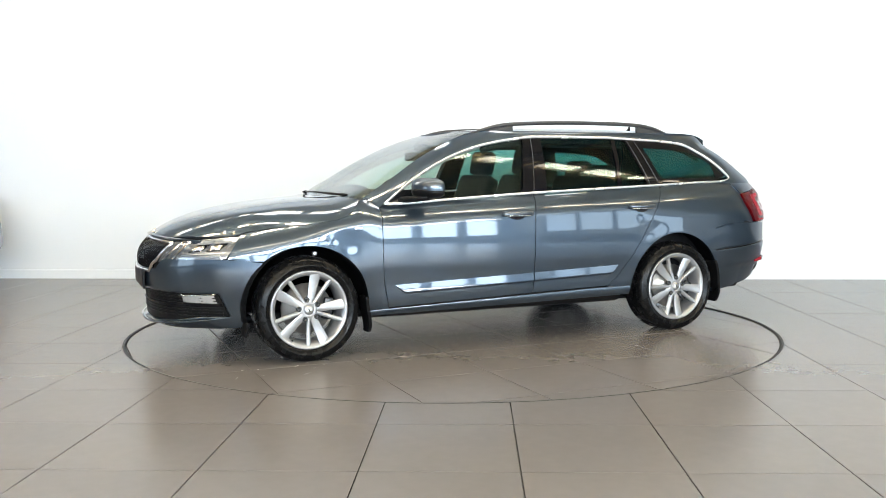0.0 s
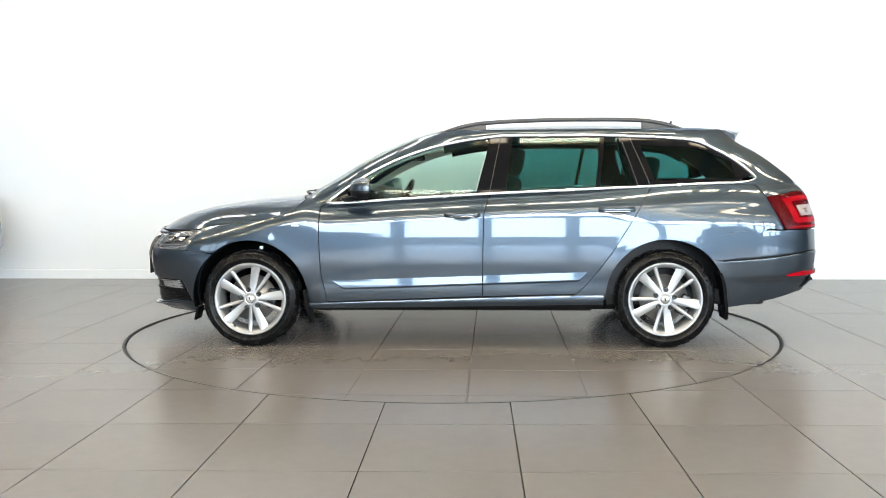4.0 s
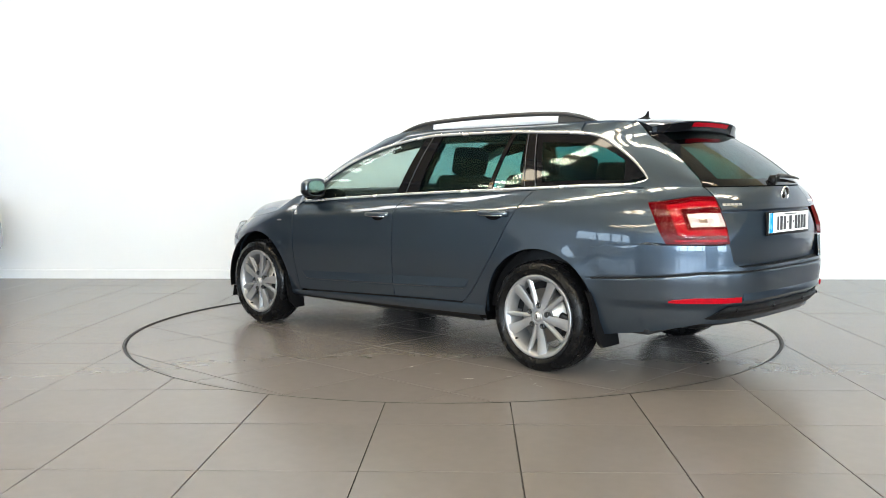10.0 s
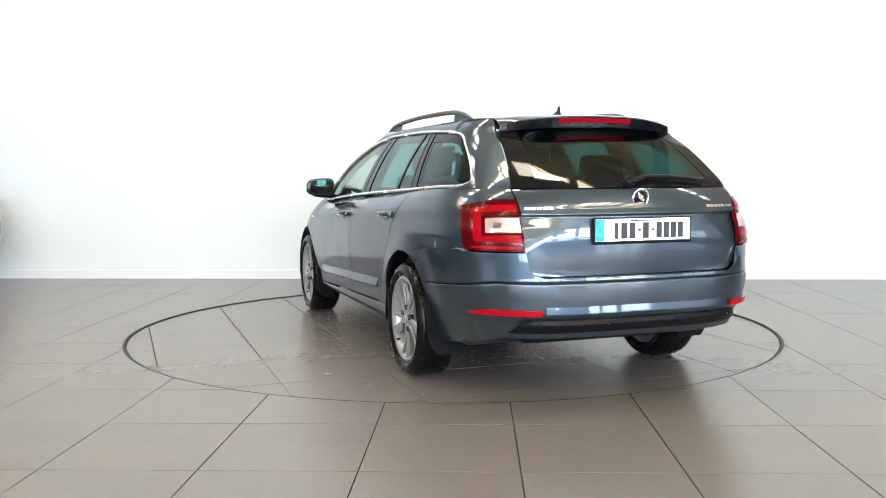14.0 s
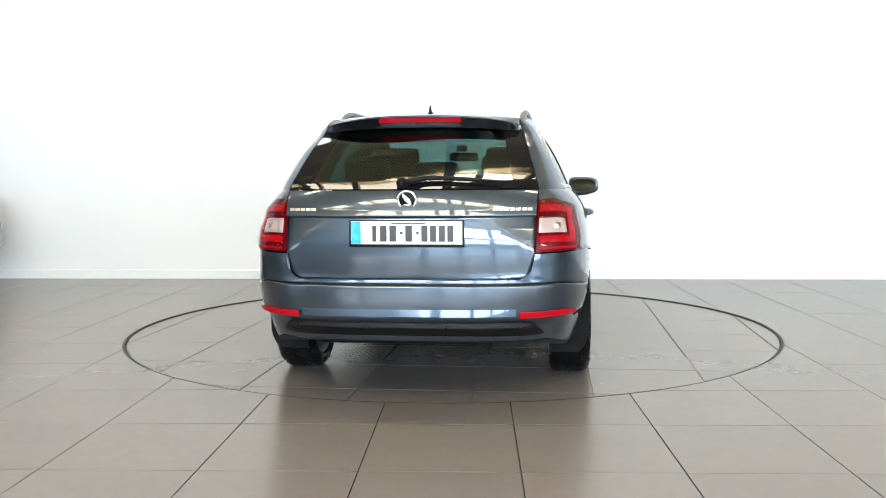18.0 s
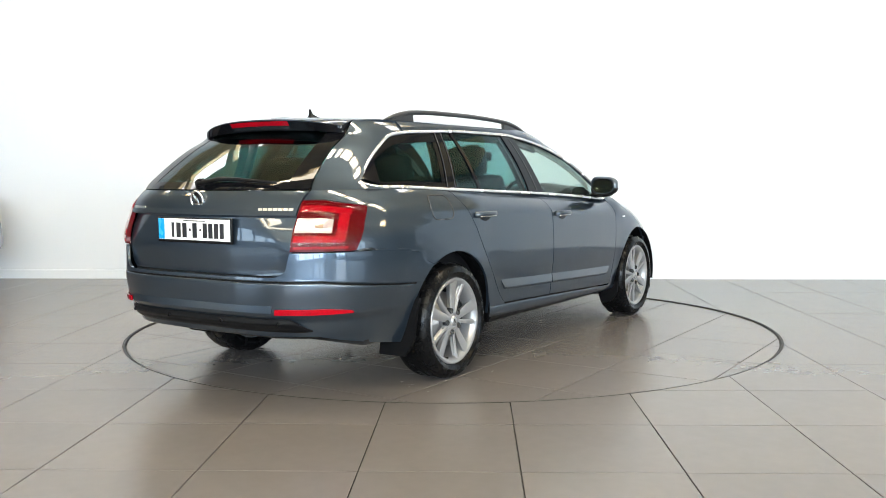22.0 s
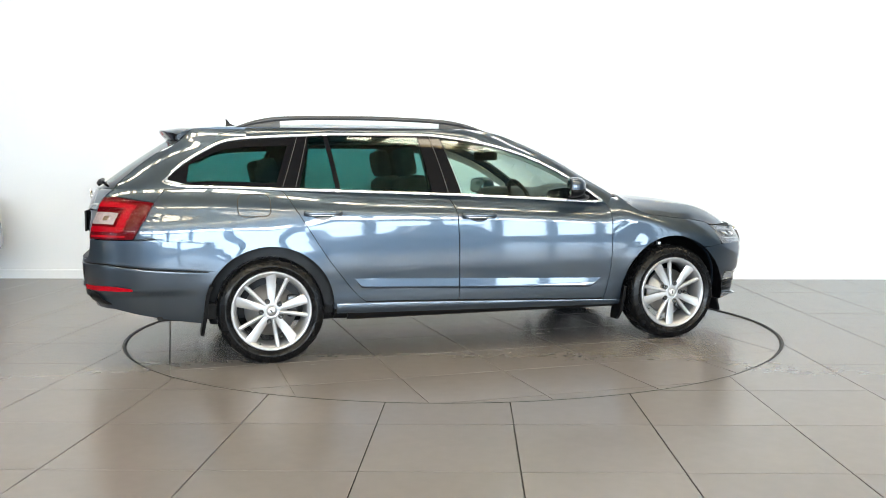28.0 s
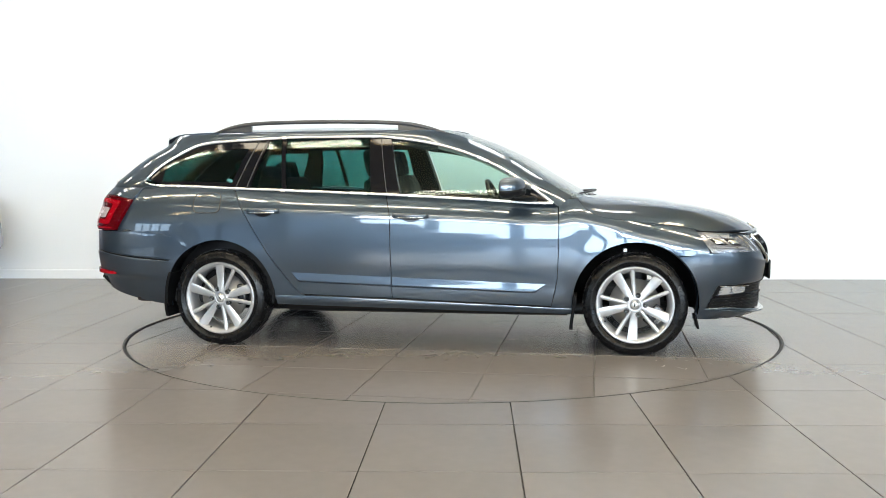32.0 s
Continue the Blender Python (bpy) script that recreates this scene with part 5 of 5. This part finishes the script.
def build_wheel(car):
    """One wheel, its outer face towards +y, hub centre at the origin."""
    R = 0.3085
    rim = part("wheel", lathe([(0.217, -0.002), (0.226, 0.003), (0.2315, -0.003), (0.229, -0.02), (0.205, -0.05), (0.2, -0.12), (0.21, -0.18), (0.226, -0.20), (0.22, -0.2), (0.196, -0.17), (0.19, -0.10), (0.197, -0.03), (0.207, -0.008)], 72, closed=True), M_ALLOY, car, "silver multi-spoke alloy wheel with low-profile tyre")
    prof = [(0.229, -0.006), (0.239, 0.004), (0.254, 0.0105), (0.259, 0.0135), (0.263, 0.0135), (0.267, 0.0105), (0.286, 0.008), (0.299, -0.006), (0.3065, -0.024), (R, -0.05), (R, -0.15), (0.3065, -0.176), (0.299, -0.194), (0.286, -0.208), (0.262, -0.212), (0.236, -0.206), (0.226, -0.195)]
    part("tyre", lathe(prof, 84, closed=True), M_RUBBER, rim, "black road tyre with tread grooves")
    bm = bmesh.new()
    for k in range(70):
        a = 2 * math.pi * k / 70
        for y, tilt in ((-0.052, 18), (-0.148, -18)):
            m = Matrix.Rotation(-a, 4, "Y") @ Matrix.Translation((R - 0.0038, y, 0)) @ Matrix.Rotation(radians(tilt), 4, "X")
            box(bm, (0, 0, 0), (0.010, 0.030, 0.017), 0, m)
    for y in (-0.07, -0.1, -0.13):
        for k in range(72):
            a = 2 * math.pi * k / 72
            m = Matrix.Rotation(-a, 4, "Y") @ Matrix.Translation((R - 0.0035, y, 0))
            box(bm, (0, 0, 0), (0.008, 0.022, 0.0265), 0, m)
    part("tread", bm, M_RUBBER, rim, smooth=False)
    # ten spokes: five broad flat ones, each with a slim one beside it
    def spoke(a0, w0, w1, tilt, ridge, r1):
        def fn(u, v):
            r = lerp(0.046, r1, u)
            k = 2 * v - 1
            w = lerp(w0, w1, u ** 0.85)
            y = -0.010 + 0.006 * u - 0.006 * math.sin(math.pi * u) - ridge * abs(k) ** 2.5 + tilt * k * u
            ca, sa = math.cos(a0), math.sin(a0)
            z = k * w / 2
            return Vector((r * ca - z * sa, y, r * sa + z * ca))
        part("spoke", shell(fn, 12, 8, 0.030, (0, -0.2, 0)), M_ALLOY, rim)
    for k in range(5):
        a = radians(90 + 72 * k)
        spoke(a, 0.036, 0.063, 0.004, 0.004, 0.221)
        spoke(a + radians(27), 0.022, 0.027, 0.0, 0.006, 0.221)
        # web that joins the pair near the hub
        m = a + radians(13.5)
        def web(u, v):
            t = m + (2 * v - 1) * radians(19)
            r = lerp(0.040, 0.088 - 0.012 * math.cos((2 * v - 1) * math.pi / 2), u)
            return Vector((r * math.cos(t), -0.018 - 0.004 * u, r * math.sin(t)))
        part("spoke_web", shell(web, 4, 6, 0.020, (0, -0.2, 0)), M_ALLOY, rim)
    part("hub_cap", lathe([(0, -0.004), (0.025, -0.005), (0.028, -0.008), (0.029, -0.012), (0.031, -0.012), (0.032, -0.0105), (0.044, -0.013), (0.062, -0.020), (0.068, -0.036), (0.068, -0.06), (0, -0.06)], 40), M_ALLOY, rim)
    part("hub_badge", lathe([(0, -0.0015), (0.019, -0.0018), (0.021, -0.004), (0.021, -0.008), (0, -0.008)], 24), M_SATIN, rim)
    part("hub_wing", boxed((0.002, -0.0012, 0.0), (0.008, 0.002, 0.024), 0.0008, Matrix.Rotation(radians(35), 4, "Y")), M_INK, rim, smooth=False)
    for k in range(5):
        a = radians(90 - 22 + 72 * k)
        b = part("wheel_bolt", lathe([(0, -0.010), (0.0085, -0.010), (0.009, -0.007), (0.0125, -0.007), (0.0155, -0.011), (0.0155, -0.035), (0, -0.035)], 16), M_LAMPDARK, rim, "dark wheel bolt")
        b.location = (0.060 * math.cos(a), 0.002, 0.060 * math.sin(a))
    a = radians(-70)
    part("valve", tube([Vector((0.205 * math.cos(a), -0.03, 0.205 * math.sin(a))), Vector((0.200 * math.cos(a), -0.002, 0.200 * math.sin(a)))], 0.005, seg=8, up=Vector((0, 0, 1))), M_BLACK, rim)
    part("brake_disc", lathe([(0.02, -0.062), (0.075, -0.062), (0.078, -0.074), (0.150, -0.074), (0.150, -0.098), (0.02, -0.098)], 48, closed=True), M_STEEL, rim)
    part("caliper", boxed((-0.125, -0.088, 0.02), (0.06, 0.07, 0.13), 0.012), M_LAMPDARK, rim)
    return rim


def interior(car):
    tub = part("cabin_floor", boxed((-0.55, 0, 0.30), (2.9, 1.50, 0.10), 0.03), M_FABRIC, car, "dark carpeted cabin floor")
    part("boot_floor", boxed((-1.85, 0, 0.62), (0.86, 1.05, 0.06), 0.02), M_FABRIC, car)
    part("load_cover", boxed((-1.72, 0, 0.985), (0.86, 1.16, 0.02), 0.006), M_FABRIC, car, "dark roller load cover")
    for s in (1, -1):
        part("door_lining", shell(lambda u, v: Vector((lerp(0.8, -1.9, u), s * lerp(0.80, 0.76, v) * taper(lerp(0.8, -1.9, u)) * (1 if u < 0.75 else lerp(1, 0.86, (u - 0.75) / 0.25)), lerp(0.32, belt_z(lerp(0.8, -1.9, u)) - 0.01, v))), 30, 5, 0.02), M_BLACK, car)
    part("dashboard", shell(lambda u, v: Vector((lerp(0.98, 0.50, v) - 0.12 * (2 * u - 1) ** 2, (2 * u - 1) * 0.70, 0.935 + 0.075 * math.sin(math.pi * v) ** 0.8 - 0.14 * max(0, v - 0.75) / 0.25 + 0.03 * math.exp(-(((2 * u - 1) - (-0.5)) / 0.3) ** 2))), 24, 12, 0.18, (0.7, 0, 0.2)), M_BLACK, car, "black soft-touch dashboard")
    # right-hand drive steering wheel
    bm = bmesh.new()
    seg = 32
    pts = [Vector((0, 0.18 * math.cos(2 * math.pi * k / seg), 0.18 * math.sin(2 * math.pi * k / seg))) for k in range(seg)]
    rings = []
    for k, p in enumerate(pts):
        rad = p.normalized()
        rings.append([bm.verts.new(p + rad * 0.015 * math.cos(a) + Vector((1, 0, 0)) * 0.015 * math.sin(a)) for a in (2 * math.pi * j / 8 for j in range(8))])
    for k in range(seg):
        a, b = rings[k], rings[(k + 1) % seg]
        for j in range(8):
            bm.faces.new((a[j], a[(j + 1) % 8], b[(j + 1) % 8], b[j]))
    box(bm, (0, 0, 0), (0.04, 0.12, 0.10), 0.01)
    box(bm, (0, 0, 0), (0.02, 0.34, 0.03), 0.006)
    bmesh.ops.transform(bm, matrix=Matrix.Translation((0.45, -0.36, 0.895)) @ Matrix.Rotation(radians(-24), 4, "Y"), verts=bm.verts[:])
    part("steering_wheel", bm, M_BLACK, car, "black steering wheel on the right side")
    def seat(x, y, w, back_h):
        st = part("seat", boxed((x, y, 0.52), (0.52, w, 0.20), 0.05), M_FABRIC, car, "charcoal fabric seat")
        lean = Matrix.Rotation(radians(-20), 4, "Y")
        part("backrest", boxed((x - 0.33, y, 0.82), (0.16, w, back_h), 0.06, lean), M_FABRIC, st)
        return st
    def headrest(st, x, y, z):
        part("headrest", boxed((x, y, z), (0.11, 0.27, 0.19), 0.045, Matrix.Rotation(radians(-12), 4, "Y")), M_FABRIC, st)
        for dy in (-0.05, 0.05):
            part("headrest_post", tube([Vector((x + 0.01, y + dy, z - 0.16)), Vector((x, y + dy, z - 0.05))], 0.006, seg=8, up=Vector((1, 0, 0))), M_STEEL, st)
    for y in (0.36, -0.36):
        st = seat(0.05, y, 0.47, 0.58)
        headrest(st, -0.40, y, 1.19)
    st = seat(-0.85, 0.0, 1.24, 0.56)
    for y in (0.40, -0.40):
        headrest(st, -1.30, y, 1.12)
    headrest(st, -1.28, 0.0, 1.08)
    part("inner_mirror", boxed((0.30, -0.01, 1.238), (0.03, 0.23, 0.065), 0.015, Matrix.Rotation(radians(24), 4, "Z")), M_BLACK, car, "black interior mirror behind the screen")
    part("mirror_mount", boxed((0.27, 0, 1.300), (0.09, 0.08, 0.05), 0.02), M_BLACK, car)
    for s in (1, -1):
        part("cant_rail_trim", shell(lambda u, v: green_pt(lerp(0.08, -1.72, u), win_top(lerp(0.08, -1.72, u)) + lerp(0.012, -0.045, v), s, -0.045), 40, 4, 0.02), M_FABRIC, car, "dark trim above the side windows")
        part("pillar_trim", shell(lambda u, v: green_pt(lerp(0.72, 0.08, u), win_top(lerp(0.72, 0.08, u)) + lerp(0.022, -0.026, v), s, -0.050 - 0.01 * v), 30, 4, 0.012), M_LINING, car, "pale grey windscreen pillar trim")
        part("inner_pillar", shell(window_patch(-0.33, -0.14, -0.372, -0.232, s, -0.035), 4, 10, 0.03), M_BLACK, car)
        part("inner_pillar", shell(window_patch(-1.30, -1.12, -1.16, -1.06, s, -0.035), 4, 10, 0.03), M_BLACK, car)
    return tub


def underbody(car):
    part("underbody", boxed((-0.05, 0, 0.245), (3.3, 1.36, 0.08), 0.03), M_BLACK, car, "dark underbody panel")
    part("boot_underside", boxed((-1.95, 0, 0.352), (0.50, 1.10, 0.05), 0.02), M_BLACK, car)
    part("silencer", boxed((-2.0, 0.1, 0.305), (0.30, 0.8, 0.08), 0.03), M_BLACK, car)
    part("rear_axle", tube([Vector((-AXLE, -0.68, 0.25)), Vector((-AXLE, 0.68, 0.25))], 0.035, up=Vector((0, 0, 1))), M_BLACK, car)


def build_car():
    car = thing("car", "dark grey-blue metallic estate car with chrome window trim on a turntable", "car")
    for s in (1, -1):
        door(car, s, True)
        door(car, s, False)
        fender(car, s)
        quarter(car, s)
        sill(car, s)
        for cx in (-AXLE, AXLE):
            arch_liner(car, s, cx)
        part("arch_clip", boxed((AXLE - 0.060, s * 0.77, 0.630), (0.024, 0.03, 0.022), 0.004), M_SATIN, car, "small bright clip inside the front arch")
        mudflap(car, s, AXLE - 0.365, True)
        mudflap(car, s, -AXLE - 0.35, False)
        bar(car, s, -0.325, -0.135, -0.374, -0.230)
        bar(car, s, -1.262, -1.158, -1.150, -1.068)
        def quarter_pt(u, v, off):
            xb, xt = lerp(-1.265, -1.915, u), lerp(-1.153, -1.905, u)
            z0 = belt_z(xb) + 0.012 if xb > -1.79 else lerp(1.05, 1.085, (-1.79 - xb) / 0.13)
            return green_pt(lerp(xb, xt, v), lerp(z0, win_top(xt) - 0.012, v), s, off)
        qw = part("quarter_window", shell(lambda u, v: quarter_pt(u, v, -0.005), 24, 14, 0.004), M_GLASS_R, car, "dark teal quarter glass")
        for u0, u1, v0, v1 in ((0.84, 1.0, 0.0, 1.0), (0.0, 0.838, 0.84, 1.0), (0.0, 0.05, 0.0, 0.838), (0.052, 0.838, 0.0, 0.09)):
            part("printed_border", shell(lambda u, v: quarter_pt(lerp(u0, u1, u), lerp(v0, v1, v), -0.0035), 12, 8, 0.003), M_GLOSSBLACK, qw)
        # thin grey bars draw the reflections along the door frame edges
        for xb, xt in ((-0.222, -0.296), (-1.178, -1.082), (-1.255, -1.143)):
            part("frame_edge_glint", tube([green_pt(lerp(xb, xt, i / 8), lerp(belt_z(xb) + 0.012, win_top(xt) - 0.010, i / 8), s, 0.0015) for i in range(9)], 0.0020, 0.0020, 6, Vector((1, 0, 0))), M_FRAME, car, "thin grey line for the reflection along a door frame edge")
        pillar_a(car, s)
        chrome_loop(car, s)
        roof_rail(car, s)
        tail_lamp(car, s)
        shoulder(car, s)
        head_lamp(car, s)
        mirror(car, s)
        part("side_badge", shell(lambda u, v: body_pt(lerp(1.010, 1.058, u), lerp(0.777, 0.786, v), s, 0.002), 4, 2, 0.002), M_SATIN, car, "small chrome wing badge")
    bonnet(car)
    windscreen(car)
    roof(car)
    spoiler(car)
    tailgate(car)
    rear_bumper(car)
    front_end(car)
    interior(car)
    underbody(car)
    w = build_wheel(car)
    w.matrix_basis = pose(AXLE, 0.864, HUB_Z, 0, -11, 0) @ Matrix.Diagonal((1.03, 1, 1.03, 1))
    for x, s, spin in ((-AXLE, 1, -27), (AXLE, -1, -40), (-AXLE, -1, 0)):
        copy_thing(w, pose(x, s * 0.864, HUB_Z, 0, spin, 0 if s > 0 else 180))
    return car


def build_parked_car():
    """A pale car parked against the wall, of which only the nose comes into view."""
    paint = mat("pale_lavender_grey_paint", (0.21, 0.20, 0.25), 0.3, 0.3, 0.03, 3.0, 500.0, 0.0, coat=1.0)
    pc = thing("parked_car", "pale lavender-grey hatchback parked near the white wall", "car", at=(-6.72, 2.0, 0.0))
    top = pchip([(-2.1, 0.95), (-1.9, 1.02), (-0.9, 1.06), (0.6, 1.05), (1.2, 1.01), (1.7, 0.95), (1.95, 0.89), (2.06, 0.80)])
    nose = pchip([(0.36, 2.04), (0.44, 2.09), (0.55, 2.085), (0.7, 2.06), (0.85, 2.02), (0.95, 1.93), (1.05, 1.8)])

    def hull(u, v):
        k = 2 * v - 1
        z = lerp(0.36, 1.05, u)
        a = k * math.pi
        c, s = math.cos(a), math.sin(a)
        x = math.copysign(abs(c) ** 0.45, c) * (nose(z) if c > 0 else 2.08)
        y = math.copysign(abs(s) ** 0.45, s) * (0.87 - 0.10 * max(0.0, z - 0.6) ** 1.5)
        return Vector((x, y, min(z, top(x) if abs(x) < 2.06 else z)))
    part("body", shell(hull, 24, 96, 0.02, (0, 3, 0.5)), paint, pc)
    def cabin(u, v):
        k = 2 * v - 1
        a = k * math.pi
        z = lerp(0.95, 1.42, u)
        c, s = math.cos(a), math.sin(a)
        return Vector((math.copysign(abs(c) ** 0.5, c) * (lerp(1.0, 0.15, u) if c > 0 else lerp(2.0, 1.6, u)), math.copysign(abs(s) ** 0.5, s) * lerp(0.82, 0.60, u), z))
    part("windows", shell(cabin, 10, 64, 0.01, (0, 3, 1)), M_GLOSSBLACK, pc, "dark car windows")
    part("roof", shell(lambda u, v: Vector((lerp(0.2, -1.62, u), (2 * v - 1) * 0.62, 1.42 + 0.05 * (1 - (2 * v - 1) ** 2) * (1 - (2 * u - 1) ** 4))), 14, 12, 0.02, (-0.6, 0, 0)), paint, pc)
    part("underside", boxed((0, 0, 0.31), (3.5, 1.5, 0.14), 0.03), M_BLACK, pc)
    for x in (-1.25, 1.25):
        for s in (1, -1):
            w = part("wheel", lathe([(0.0, 0.0), (0.2, 0.0), (0.21, 0.01), (0.29, 0.008), (0.305, -0.03), (0.305, -0.18), (0.28, -0.2), (0.0, -0.2)], 40), M_RUBBER, pc)
            w.matrix_basis = pose(x, s * 0.89, 0.305, 0, 0, 0 if s > 0 else 180)
            part("wheel_cover", lathe([(0, 0.006), (0.17, 0.004), (0.195, 0.001), (0.195, -0.01), (0, -0.01)], 32), M_ALLOY, w)
    return pc


floor = build_hall()
turntable = build_turntable()
car = build_car()
parked = build_parked_car()
for px, turn in ((-4.2, 8), (6.4, 176)):
    tagged(copy_thing(parked, pose(px, -11.3, 0, 0, 0, turn)), "pale lavender-grey hatchback parked inside the glazed shop front")
build_tiles(floor)


def motions():
    rows_disc, rows_car = [], []
    for i, a in enumerate(TURN):
        m = pose(0, 0, 0, 0, 0, a)
        rows_disc.append((2 * i, m))
        rows_car.append((2 * i, m @ Matrix.Translation((-0.059, -0.060, CAR_Z))))
    walk(turntable, rows_disc)
    walk(car, rows_car)


motions()
